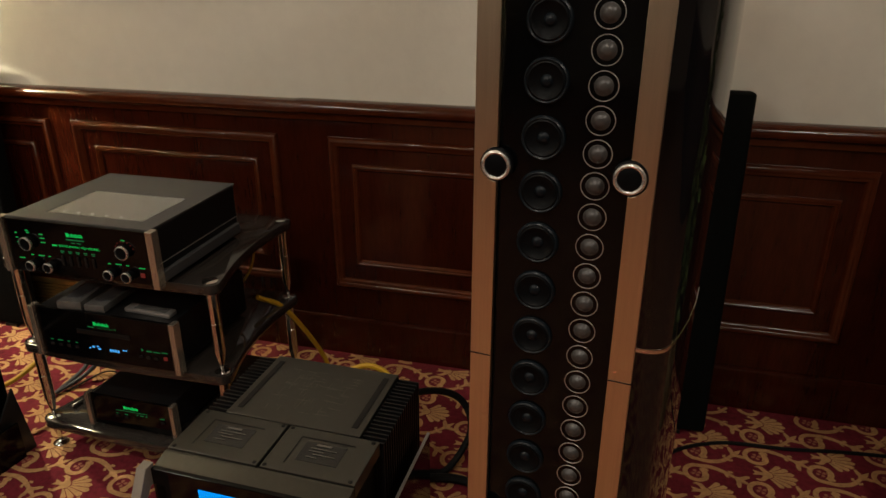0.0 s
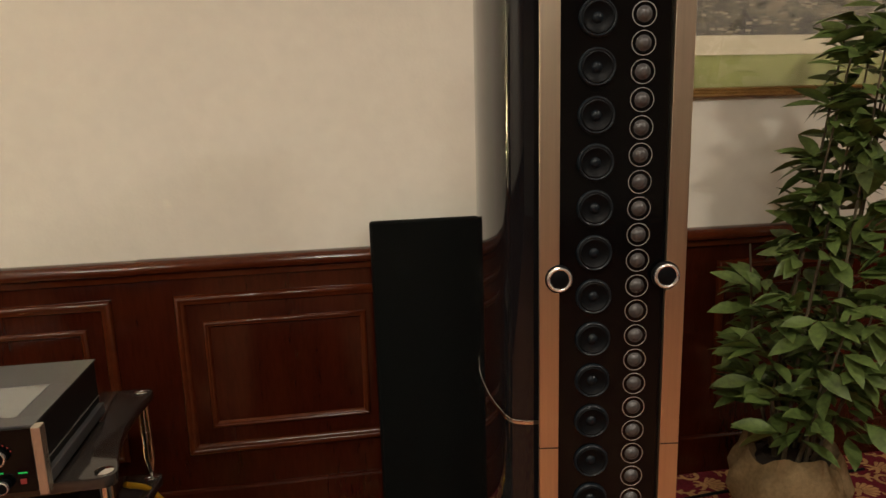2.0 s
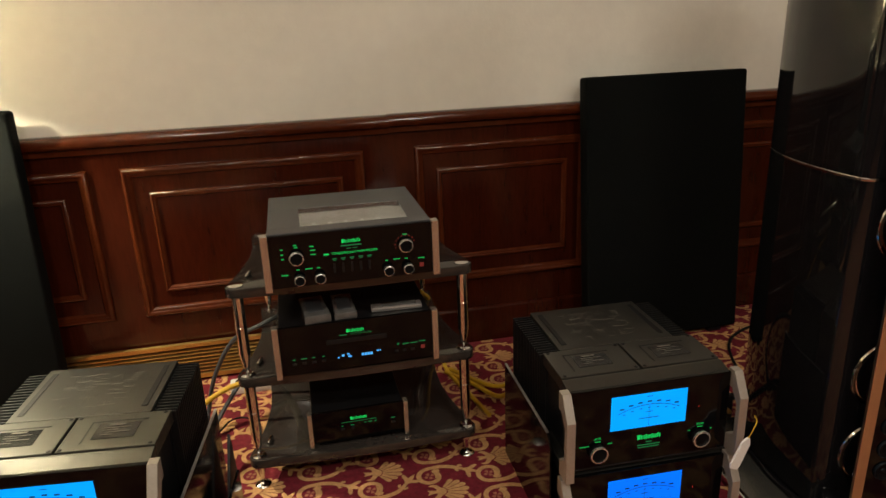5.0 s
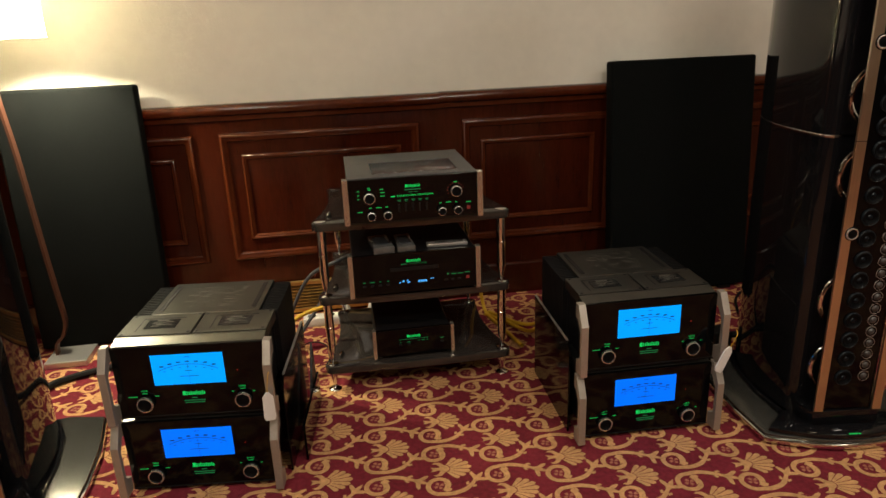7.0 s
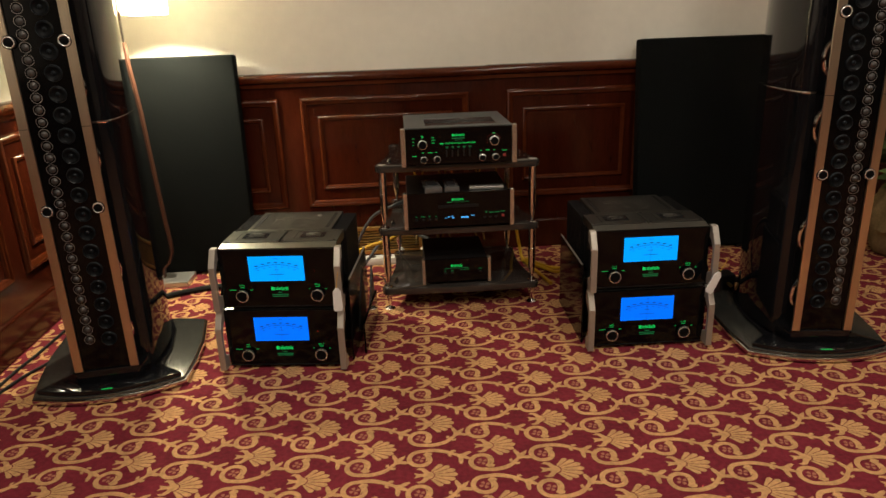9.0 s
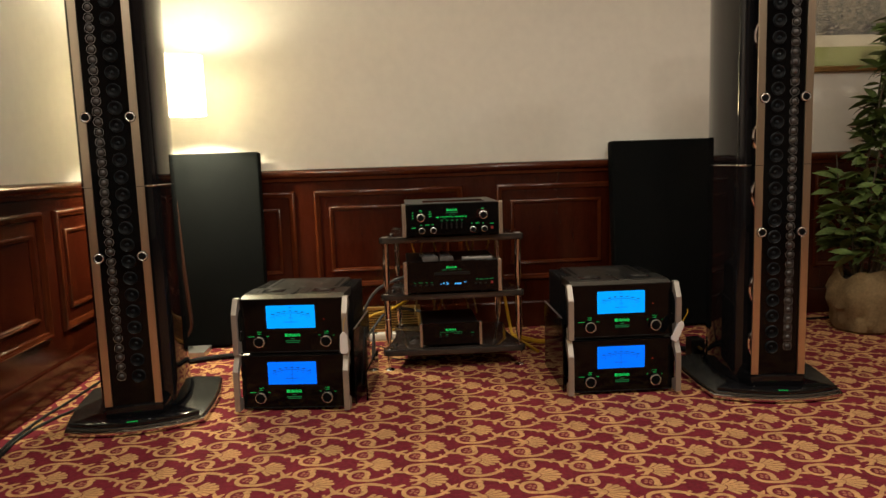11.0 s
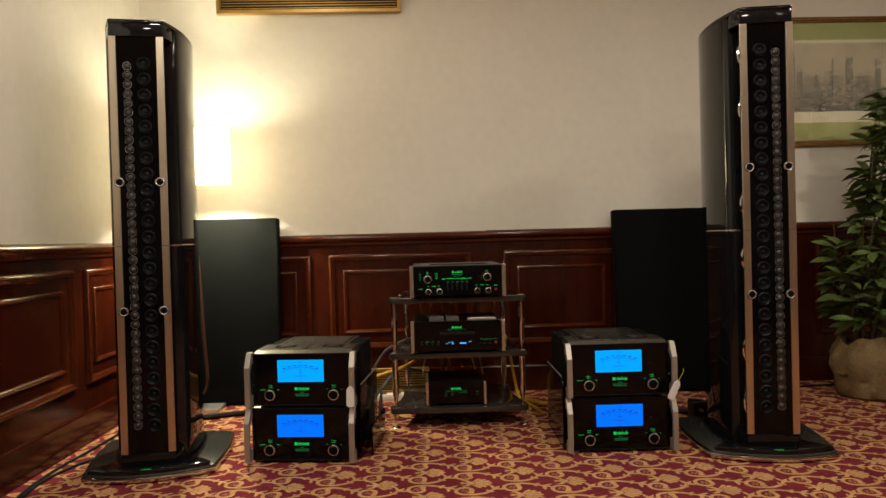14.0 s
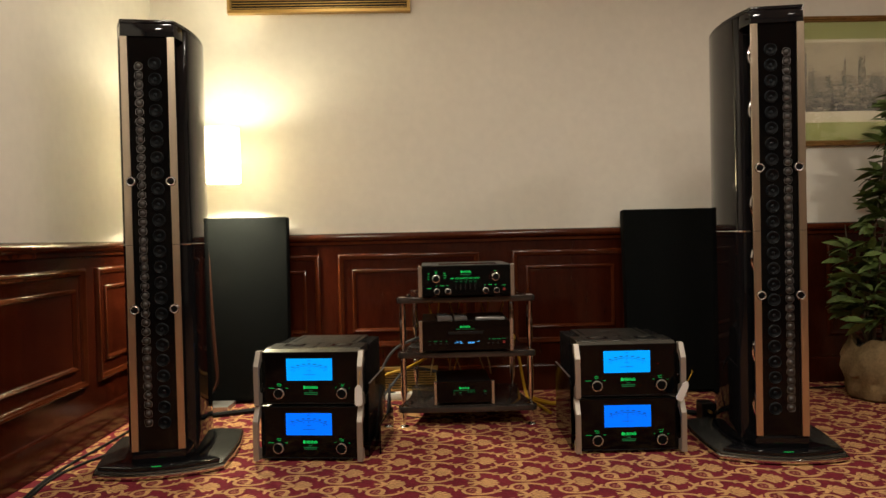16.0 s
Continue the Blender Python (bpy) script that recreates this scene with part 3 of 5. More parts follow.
def drivers(sp, side):
    """The woofers, midranges and tweeters, sharing their meshes."""
    mid_ring = turned([(0.0225, 0.0004), (0.0225, 0.0045), (0.0242, 0.0058), (0.026, 0.0042), (0.0268, 0.0003), (0.0225, 0.0004)], seg=28)
    mid_cone = turned([(0.0072, 0.0005), (0.0105, 0.0004), (0.0172, 0.0034), (0.0186, 0.0042), (0.0205, 0.0056), (0.0226, 0.0045)], seg=28, caps=False)
    mid_cap = turned([(0.0, 0.0044), (0.0025, 0.0041), (0.005, 0.0032), (0.0068, 0.0014), (0.0073, 0.0006)], seg=20)
    tw_ring = torus(bmesh.new(), 0.0165, 0.0006, seg=28, sub=6)
    tw_dome = turned([(0.0, 0.0062), (0.003, 0.0066), (0.006, 0.0052), (0.0085, 0.003), (0.0104, 0.0004), (0.0112, 0.0002)], seg=24)
    wo_ring = turned([(0.081, 0.0), (0.0825, 0.005), (0.0875, 0.0075), (0.093, 0.005), (0.095, 0.0), (0.081, 0.0)], seg=40)
    wo_cone = turned([(0.0, 0.0006), (0.02, 0.0008), (0.06, 0.0012), (0.07, 0.005), (0.077, 0.005), (0.0835, 0.001)], seg=40, caps=False)
    first = {}

    def put(name, bm, material, m, label=""):
        if name not in first:
            ob = part(name, bm, material, sp, label, True)
            first[name] = ob.data
        else:
            ob = new(name, first[name])
            ob.parent = sp
            if label:
                ob["label"] = label
        ob.matrix_basis = m
        return ob

    for k in range(24):
        z = 1.73 - (1.73 - 0.219) * k / 23
        put("midrange_surround", mid_ring, BASKET, pose(-side * 0.0255, 0.0096, z, 90))
        put("midrange_cone", mid_cone, CONE, pose(-side * 0.0255, 0.0096, z, 90))
        put("dust_cap", mid_cap, BASKET, pose(-side * 0.0255, 0.0096, z, 90))
    for k in range(40):
        z = 1.717 - (1.717 - 0.222) * k / 39
        put("tweeter_ring", tw_ring, SILVER, pose(side * 0.0388, 0.009, z, 90))
        put("tweeter_dome", tw_dome, DOME, pose(side * 0.0388, 0.0096, z, 90))
    for z in (1.73, 1.49, 1.085, 0.85, 0.45, 0.215):
        put("woofer_rim", wo_ring, CHROME, pose(0, 0.0878, z, 90), "bright metal woofer rim")
        put("woofer_cone", wo_cone, CONE, pose(0, 0.0878, z, 90))
    # plinth
    front = [(-0.262 + 0.524 * k / 12, -0.008 - 0.064 * (1 - (k / 6 - 1) ** 2)) for k in range(13)]
    plan = front + [(0.285, 0.15), (0.298, 0.32), (0.29, 0.53), (0.17, 0.575), (-0.17, 0.575), (-0.29, 0.53), (-0.298, 0.32), (-0.285, 0.15)]
    part("plinth_trim", raised(plan, 0.008, 0.026, 0.004), CHROME, sp, "polished metal plinth edge", True)
    part("plinth_top", raised(scaled(plan, 0.975), 0.0262, 0.036, 0.003), PLINTH_GREY, sp, "dark grey metal wing plinth", True)
    fronts = [(x * 0.93, y + 0.012) for x, y in front]
    part("plinth_front", raised(fronts + [(0.155, 0.1), (-0.155, 0.1)], 0.0362, 0.054, 0.004), LACQUER, sp, smooth=True)
    for s in (-1, 1):
        wing = [(s * 0.146, 0.101), (s * 0.165, 0.101), (s * 0.182, 0.25), (s * 0.176, 0.42), (s * 0.145, 0.53), (s * 0.1, 0.55), (s * 0.15, 0.45), (s * 0.165, 0.25)]
        part("plinth_wing", raised(wing, 0.0363, 0.05, 0.003), LACQUER, sp, smooth=True)
        for y in (0.03, 0.47):
            part("foot", turned([(0.018, 0.0005), (0.018, 0.008)], pose(s * 0.23, y, 0)), SATIN_BLACK, sp)
    for k in range(4):
        part("indicator_bar", boxed(-0.018 + 0.01 * k, -0.011 + 0.01 * k, -0.0575, -0.0535, 0.0545, 0.0555), GREEN_LIT, sp)


SPEAKER_R = pose(-1.069, -0.81, 0, 0, 0, -7.5)
SPEAKER_L = pose(-3.697, -0.752, 0, 0, 0, 9)
for m, side, label in ((SPEAKER_R, 1, "tall gloss black line array loudspeaker beside the leafy plant"), (SPEAKER_L, -1, "tall gloss black line array loudspeaker in front of the floor lamp")):
    drivers(speaker(m, side, label), side)


# ---- fabric panels leaning on the wall ----
def acoustic_panel(x0, x1, lean, yaw, label):
    h, d, w = 1.122, 0.075, x1 - x0
    p = thing("acoustic_panel", pose((x0 + x1) / 2, 0, 0, 0, 0, yaw), label, "acoustic panel", "pair of fabric panels")
    p.location.y = NORTH - 0.045
    tilt = pose(0, -math.tan(radians(lean)) * h - d / 2, 0, -lean)
    body = boxed(-w / 2, w / 2, -d / 2, d / 2, 0.012, h, 0.012, 3)
    body.transform(tilt)
    part("fabric_cover", body, FELT, p, smooth=True)
    back = boxed(-w / 2 + 0.02, w / 2 - 0.02, d / 2 + 0.001, d / 2 + 0.006, 0.03, h - 0.03)
    back.transform(tilt)
    part("back_board", back, SATIN_BLACK, p)
    for s in (-1, 1):
        part("foot", boxed(s * w * 0.35 - 0.03, s * w * 0.35 + 0.03, -math.tan(radians(lean)) * h - d, -math.tan(radians(lean)) * h, 0.0, 0.014), SATIN_BLACK, p)
    return p


acoustic_panel(-1.345, -0.637, 5, 0, "large black fabric acoustic panel leaning on the wainscot")
acoustic_panel(-3.95, -3.395, 3, 0, "large black fabric acoustic panel behind the floor lamp")


# ---- small lit bars that stand for unreadable print ----
def bars(specs, y, parent, name, material):
    """Flat bars (x, z, width, height) on a front panel at depth y."""
    for x, z, w, h in specs:
        part(name, box(bmesh.new(), x - w / 2, x + w / 2, y - 0.0008, y, z - h / 2, z + h / 2), material, parent)


def emblem(x, z, w, y, parent):
    """The maker's mark as plain blocks of its size and colour."""
    h = w * 0.2
    spec = [(x - w * 0.42, z, w * 0.13, h), (x - w * 0.3, z - h * 0.06, w * 0.05, h * 0.9)]
    spec += [(x - w * 0.2 + w * 0.082 * k, z - h * 0.1 + (0.12 * h if k % 3 == 1 else 0), w * 0.045, h * (0.78 if k % 3 != 1 else 1.0)) for k in range(9)]
    bm = bmesh.new()
    for u, v, a, b in spec:
        box(bm, u - a / 2, u + a / 2, y - 0.0008, y, v - b / 2, v + b / 2)
    return part("emblem", bm, GREEN_LIT, parent)


def lettering(words, x, z, size, y, parent, material):
    """Lit words, centred on x, on a front panel at depth y."""
    data = bpy.data.curves.new("lettering", "FONT")
    data.body, data.size, data.align_x, data.align_y = words, size, "CENTER", "CENTER"
    source = bpy.data.objects.new("lettering_source", data)
    me = bpy.data.meshes.new_from_object(source)
    bpy.data.objects.remove(source)
    bpy.data.curves.remove(data)
    me.materials.clear()
    me.materials.append(material)
    me.transform(pose(x, y, z, 90))
    ob = new("lettering", me)
    ob.parent = parent
    return ob


def knob(x, z, r, y, parent, reach=0.016):
    k = part("knob", turned([(0.0, reach), (r * 0.8, reach), (r * 0.9, reach * 0.9), (r * 0.94, 0.0)], pose(x, y, z, 90)), CONE, parent, smooth=True)
    part("knob_ring", turned([(r * 0.84, reach + 0.0003), (r * 0.84, reach + 0.0022), (r * 1.0, reach + 0.001), (r * 1.02, reach - 0.004), (r * 0.9, reach - 0.004), (r * 0.84, reach + 0.0003)], pose(x, y, z, 90)), BRIGHT_RIM, k, "bright silver knob rim", True)
    return k


# ---- power amplifiers ----
PW, PH = 0.437, 0.231
FINS = {}
HANDLE = mat("champagne_handle", (0.4, 0.36, 0.31), 0.42, metal=0.6, vary=0.08, scale=20, bump=0.03, bump_scale=200)
NAME_PLATE = mat("name_plate_grey", (0.014, 0.014, 0.014), 0.16, vary=0.1, scale=10)


def amplifier(m, top, label):
    a = thing("power_amplifier", m, label, "amplifier", "four power amplifiers")
    part("front_panel", boxed(-PW / 2, PW / 2, 0.0, 0.012, 0.018, 0.011 + PH, 0.0015), BLACK_GLASS, a)
    z1 = 0.018 + PH
    part("chassis", boxed(-0.2, 0.2, 0.0125, 0.46, 0.022, z1 - 0.022, 0.002), SATIN_BLACK, a)
    ledge = [(0.0125, z1 - 0.03), (0.056, z1 - 0.03), (0.056, z1 + 0.001), (0.05, z1 + 0.001), (0.0125, z1 - 0.008)]
    part("front_ledge", raised(ledge, -PW / 2, PW / 2, 0.001, Matrix(((0, 0, 1, 0), (1, 0, 0, 0), (0, 1, 0, 0), (0, 0, 0, 1)))), GREY_TOP, a)
    part("bottom_trim", boxed(-PW / 2, PW / 2, -0.0012, 0.012, 0.013, 0.0178, 0.001), SATIN_BLACK, a)
    for s in (-1, 1):
        cover = part("transformer_cover", boxed(*sorted((s * 0.003, s * 0.218)), 0.059, 0.202, z1 - 0.03, z1 + 0.004, 0.002), GREY_TOP, a, "grey enamel top cover")
        cx = s * 0.11
        part("name_plate", boxed(cx - 0.044, cx + 0.05, 0.098, 0.16, z1 + 0.0042, z1 + 0.0052), NAME_PLATE, cover)
        part("plate_slot", boxed(cx - 0.064, cx + 0.064, 0.1695, 0.173, z1 + 0.0042, z1 + 0.005), SATIN_BLACK, cover)
        part("plate_slot", boxed(cx - 0.064, cx - 0.0605, 0.084, 0.169, z1 + 0.0042, z1 + 0.005), SATIN_BLACK, cover)
        bm = bmesh.new()
        for k, (u, v, w) in enumerate(((0, 0.152, 0.036), (0.004, 0.14, 0.06), (-0.01, 0.131, 0.034), (0.01, 0.122, 0.05), (-0.014, 0.112, 0.026))):
            box(bm, cx + u - w / 2, cx + u + w / 2, v - (0.003 if k == 0 else 0.001), v + (0.003 if k == 0 else 0.001), z1 + 0.0061, z1 + 0.0066)
        part("plate_print", bm, PRINT, cover)
        for u in (0.012, 0.206):
            for v in (0.067, 0.194):
                part("screw", turned([(0.005, 0.0), (0.005, 0.001), (0.003, 0.0018)], pose(s * u, v, z1 + 0.0042), 12), SATIN_BLACK, cover)
        sink = part("heat_sink", boxed(*sorted((s * 0.2005, s * 0.206)), 0.206, 0.464, 0.03, z1 - 0.03), SATIN_BLACK, a, "black finned heat sink")
        if s not in FINS:
            FINS[s] = boxed(*sorted((s * 0.1685, s * 0.224)), 0, 0.0045, z1 - 0.0295, z1 - 0.005)
            box(FINS[s], *sorted((s * 0.2065, s * 0.224)), 0, 0.0045, 0.03, z1 - 0.03)
            me = bpy.data.meshes.new("fin")
            FINS[s].to_mesh(me)
            me.materials.append(SATIN_BLACK)
            FINS[s] = me
        for k in range(18):
            f = new("fin", FINS[s])
            f.parent, f.location = sink, (0, 0.208 + 0.0145 * k, 0)
        # handle: a bent bar that stands out from the panel's end
        prof = [(0.0, 0.018 + PH), (0.012, 0.018 + PH), (0.047, 0.018 + PH - 0.062), (0.047, 0.016), (0.0, 0.016), (0.0, 0.062), (0.016, 0.066), (0.031, 0.078), (0.031, 0.166), (0.006, 0.2), (-0.012, 0.2), (-0.012, 0.018 + PH)]
        turn = Matrix(((0, 0, 1, 0), (-1, 0, 0, 0), (0, 1, 0, 0), (0, 0, 0, 1)))
        hb = raised(prof, *sorted((s * (PW / 2 + 0.0005), s * (PW / 2 + 0.0235))), 0.0015, turn)
        part("handle", hb, HANDLE, a, "satin champagne metal handle")
        for y in (0.05, 0.42):
            part("foot", turned([(0.018, 0.0), (0.02, 0.004), (0.02, 0.0218)], pose(s * 0.16, y, 0)), SATIN_BLACK, a)
    rear = part("rear_cover", boxed(-0.168, 0.168, 0.206, 0.466, z1 - 0.03, z1 + 0.003, 0.002), GREY_TOP, a, "grey enamel top cover")
    bm = bmesh.new()
    rnd = random.Random(5)
    for k in range(90):  # printed circuit plan
        x, y = rnd.uniform(-0.09, 0.09), rnd.uniform(0.25, 0.42)
        if k % 2:
            box(bm, x - rnd.uniform(0.006, 0.03), x + 0.006, y - 0.0005, y + 0.0005, z1 + 0.0031, z1 + 0.0035)
        else:
            box(bm, x - 0.0005, x + 0.0005, y - rnd.uniform(0.006, 0.025), y + 0.005, z1 + 0.0036, z1 + 0.004)
    tagged(part("circuit_print", bm, PRINT, rear), "fine printed circuit plan", kind="stuff")
    for s in (-1, 1):
        part("vent_strip", boxed(*sorted((s * 0.138, s * 0.152)), 0.232, 0.44, z1 + 0.0032, z1 + 0.0045), SATIN_BLACK, rear)
    # meter
    mx0, mx1, mz1 = -PW / 2 + 0.111, -PW / 2 + 0.317, z1 - 0.035
    mz0 = mz1 - 0.097
    face = part("meter_face", boxed(mx0, mx1, -0.0012, -0.0002, mz0, mz1), METER_UP if top else METER_LOW, a, "glowing blue power meter")
    cx = (mx0 + mx1) / 2
    arc, tick = bmesh.new(), bmesh.new()
    pts = [(cx + 0.2 * math.sin(t), mz0 - 0.135 + 0.2 * math.cos(t)) for t in (radians(-25 + 50 * k / 24) for k in range(25))]
    for (xa, za), (xb, zb) in zip(pts, pts[1:]):
        vs = [arc.verts.new((x, -0.0016, z)) for x, z in ((xa, za - 0.0009), (xb, zb - 0.0009), (xb, zb + 0.0009), (xa, za + 0.0009))]
        arc.faces.new(vs)
    part("meter_scale", arc, METER_INK, face)
    for k in range(7):
        t = radians(-21 + 7 * k)
        box(tick, cx + 0.208 * math.sin(t) - 0.006, cx + 0.208 * math.sin(t) + 0.006, -0.0017, -0.0013, mz0 - 0.135 + 0.2085 * math.cos(t) - 0.002, mz0 - 0.135 + 0.2085 * math.cos(t) + 0.002)
        box(tick, cx + 0.19 * math.sin(t) - 0.0035, cx + 0.19 * math.sin(t) + 0.0035, -0.0017, -0.0013, mz0 - 0.135 + 0.191 * math.cos(t) - 0.001, mz0 - 0.135 + 0.191 * math.cos(t) + 0.001)
    for w, z in ((0.016, 0.088), (0.02, 0.044), (0.055, 0.026)):
        box(tick, cx - w / 2, cx + w / 2, -0.0017, -0.0013, mz0 + z - 0.0009, mz0 + z + 0.0009)
    part("meter_print", tick, METER_INK, face)
    part("needle", boxed(cx - 0.0004, cx + 0.0004, -0.0019, -0.0014, mz0 + 0.002, mz0 + 0.062), METER_INK, face)
    # controls and lit print
    kl, kr, kz = -PW / 2 + 0.078, -PW / 2 + 0.361, z1 - 0.187
    for x in (kl, kr):
        knob(x, kz, 0.0235, 0.0, a)
    emblem(0.0, z1 - 0.162, 0.066, -0.0005, a)
    bars([(0, z1 - 0.178, 0.016, 0.003), (0, z1 - 0.186, 0.062, 0.003), (0, z1 - 0.193, 0.058, 0.003)], -0.0005, a, "model_print", GREEN_DIM)
    lettering("METER", kl, kz + 0.0385, 0.0062, -0.0006, a, GREEN_LIT)
    lettering("POWER", kr, kz + 0.0385, 0.0062, -0.0006, a, GREEN_LIT)
    legends = [(x, kz + 0.0305, 0.016, 0.0022) for x in (kl, kr)]
    legends += [(kl - 0.036, kz + 0.021, 0.026, 0.0022), (kl + 0.034, kz + 0.021, 0.012, 0.0022), (kr - 0.03, kz + 0.023, 0.006, 0.0022), (kr + 0.032, kz + 0.021, 0.006, 0.0022)]
    bars(legends, -0.0005, a, "control_print", GREEN_MID)
    part("indicator", turned([(0.0011, 0.0), (0.0011, 0.0006), (0.0, 0.001)], pose(kr - 0.008, -0.0002, z1 - 0.095, 90), 8), RED_LIT, a)
    return a


AMP_STEP = 0.239
STACK_R, STACK_L = pose(-1.671, -0.637, 0, 0, 0, -1.5), pose(-3.077, -0.622, 0, 0, 0, -6.5)
for stack, side in ((STACK_R, "beside the plant's loudspeaker"), (STACK_L, "near the floor lamp")):
    amplifier(stack @ pose(-0.004, -0.012, 0), False, "black power amplifier with a blue meter under another")
    amplifier(stack @ pose(0, 0, AMP_STEP), True, "black power amplifier with a blue meter stacked on another")


def stack_sides(stack):
    """Thin gloss side sheets that stand against the stack."""
    for s in (-1, 1):
        sh = thing("side_sheet", stack @ pose(s * 0.2455, 0, 0, 0, 0), "thin gloss black sheet standing beside the amplifiers", "side panel", "sheets beside the amplifiers")
        outline = [(0.05, 0.0), (0.47, 0.0), (0.47, 0.325), (0.075, 0.325), (0.05, 0.29)]
        turn = Matrix(((0, 0, 1, 0), (1, 0, 0, 0), (0, 1, 0, 0), (0, 0, 0, 1)))
        part("sheet", raised(outline, -0.003, 0.003, 0.001, turn), BLACK_GLASS, sh)
        part("edge_strip", boxed(-0.0035, 0.0035, 0.078, 0.468, 0.3252, 0.3275), SILVER, sh)


stack_sides(STACK_R)
stack_sides(STACK_L)
fin = thing("corner_plate", STACK_L @ pose(0.27, 0, 0), "small triangular black plate standing by the amplifiers", "plate")
part("plate", raised([(0.3, 0.0), (0.5, 0.0), (0.47, 0.24)], -0.004, 0.004, 0.001, Matrix(((0, 0, 1, 0), (1, 0, 0, 0), (0, 1, 0, 0), (0, 0, 0, 1)))), SATIN_BLACK, fin)
part("lower_sheet", boxed(0.012, 0.02, 0.1, 0.45, 0.0, 0.13, 0.001), BLACK_GLASS, fin)


def tag(m, label):
    t = thing("price_tag", m, label, "tag", "hanging tags")
    out = [(-0.012, -0.09), (0.012, -0.09), (0.017, -0.08), (0.015, -0.015), (0.004, 0.0), (-0.004, 0.0), (-0.015, -0.015), (-0.017, -0.08)]
    part("card", raised(out, -0.003, 0.003, 0.001, UPRIGHT), WHITE_PLASTIC, t)
    part("string", tubed([(0, 0.0, -0.003), (0.002, 0, 0.02), (0.006, 0.004, 0.045), (0.01, 0.02, 0.055)], 0.0012, seg=5), YELLOW, t)


tag(pose(-2.858, -0.714, 0.35, 0, 0, 5), "white card tag hanging from an amplifier handle")
tag(pose(-1.435, -0.712, 0.325, 0, 28, 10), "white card tag hanging from an amplifier handle")


# ---- equipment rack ----
RX, RY = -2.353, 0.115
rack = thing("equipment_rack", pose(RX, RY, 0, 0, 0, -1.2), "three tier smoked black equipment rack on chrome posts", "rack")


def shelf_outline():
    w, d = 0.357, 0.272
    pts = []
    for sx, sy, start in ((1, 1, 0), (-1, 1, 90), (-1, -1, 180), (1, -1, 270)):
        cx, cy = sx * (w - 0.03) * (0.86 if sy > 0 else 1.0), sy * (d - 0.03)
        corner = [(cx + 0.03 * math.cos(radians(start + a)), cy + 0.03 * math.sin(radians(start + a))) for a in (0, 22, 45, 67, 90)]
        pts += corner
        # edges: hollow at the sides, a little full at the front
        if sx == -1 and sy == 1:
            pts += [(-w * (0.872 + 0.128 * k / 8) + 0.03 * math.sin(math.pi * k / 8), d - 0.03 - (2 * d - 0.06) * k / 8) for k in range(1, 8)]
        if sx == -1 and sy == -1:
            pts += [(-w + 0.06 + (2 * w - 0.12) * k / 8, -d - 0.012 * math.sin(math.pi * k / 8)) for k in range(1, 8)]
        if sx == 1 and sy == -1:
            pts += [(w * (1 - 0.128 * k / 8) - 0.03 * math.sin(math.pi * k / 8), -d + 0.03 + (2 * d - 0.06) * k / 8) for k in range(1, 8)]
        if sx == 1 and sy == 1:
            pts += [(w * 0.86 - 0.06 - (2 * w * 0.86 - 0.12) * k / 8, d - 0.012 * math.sin(math.pi * k / 8)) for k in range(1, 8)]
    return pts


SHELVES = (0.108, 0.388, 0.67)
POSTS = [(sx * 0.327 * (0.86 if sy > 0 else 1), sy * 0.242) for sx in (-1, 1) for sy in (-1, 1)]
for z in SHELVES:
    sh = part("shelf", raised(shelf_outline(), z - 0.03, z, 0.004), SHELF, rack, "glossy smoked black shelf", True)
    for x, y in POSTS:
        part("shelf_cap", turned([(0.022, 0.0003), (0.022, 0.002), (0.017, 0.004), (0.0, 0.0045)], pose(x, y, z), 20), CHROME, sh, smooth=True)
for z0, z1 in zip(SHELVES, SHELVES[1:]):
    for x, y in POSTS:
        h = z1 - z0 - 0.03
        p = part("post", turned([(0.004, 0.006), (0.006, 0.014), (0.0155, 0.062), (0.0165, 0.07), (0.0165, h * 0.6), (0.0175, h * 0.605), (0.0175, h * 0.62), (0.0165, h * 0.625), (0.0165, h)], pose(x, y, z0), 20), CHROME, rack, "polished chrome post", True)
for x, y in POSTS:
    part("foot", turned([(0.024, 0.0), (0.025, 0.004), (0.02, 0.009), (0.005, 0.012), (0.007, 0.03), (0.016, 0.07), (0.016, 0.0779)], pose(x, y, 0), 20), CHROME, rack, "chrome spike foot", True)


def component(name, label, x0, x1, z0, z1, y0, y1, top, cap_w, category, lift=0.0):
    """A rack component: a black glass front between two metal end caps, over a chassis."""
    c = thing(name, pose((x0 + x1) / 2, y0, z0), label, category)
    w, h, d = (x1 - x0) / 2, z1 - z0, y1 - y0
    part("front_panel", boxed(-w + cap_w, w - cap_w, 0.004, 0.012, 0.012 + lift, h - 0.004, 0.001), BLACK_GLASS, c)
    for s in (-1, 1):
        part("end_cap", boxed(*sorted((s * (w - cap_w + 0.0005), s * w)), -0.006, 0.022, 0.006 + lift, h, 0.0015), CHAMPAGNE, c, "champagne metal end cap")
        for y in (0.05, d - 0.05):
            part("foot", turned([(0.016, 0.0), (0.018, 0.004), (0.018, 0.0135)], pose(s * (w - 0.08), y, lift)), SATIN_BLACK, c)
    part("chassis", boxed(-w + cap_w + 0.001, w - cap_w - 0.001, 0.0125, d, 0.014 + lift, h - 0.006, 0.003), top, c)
    return c


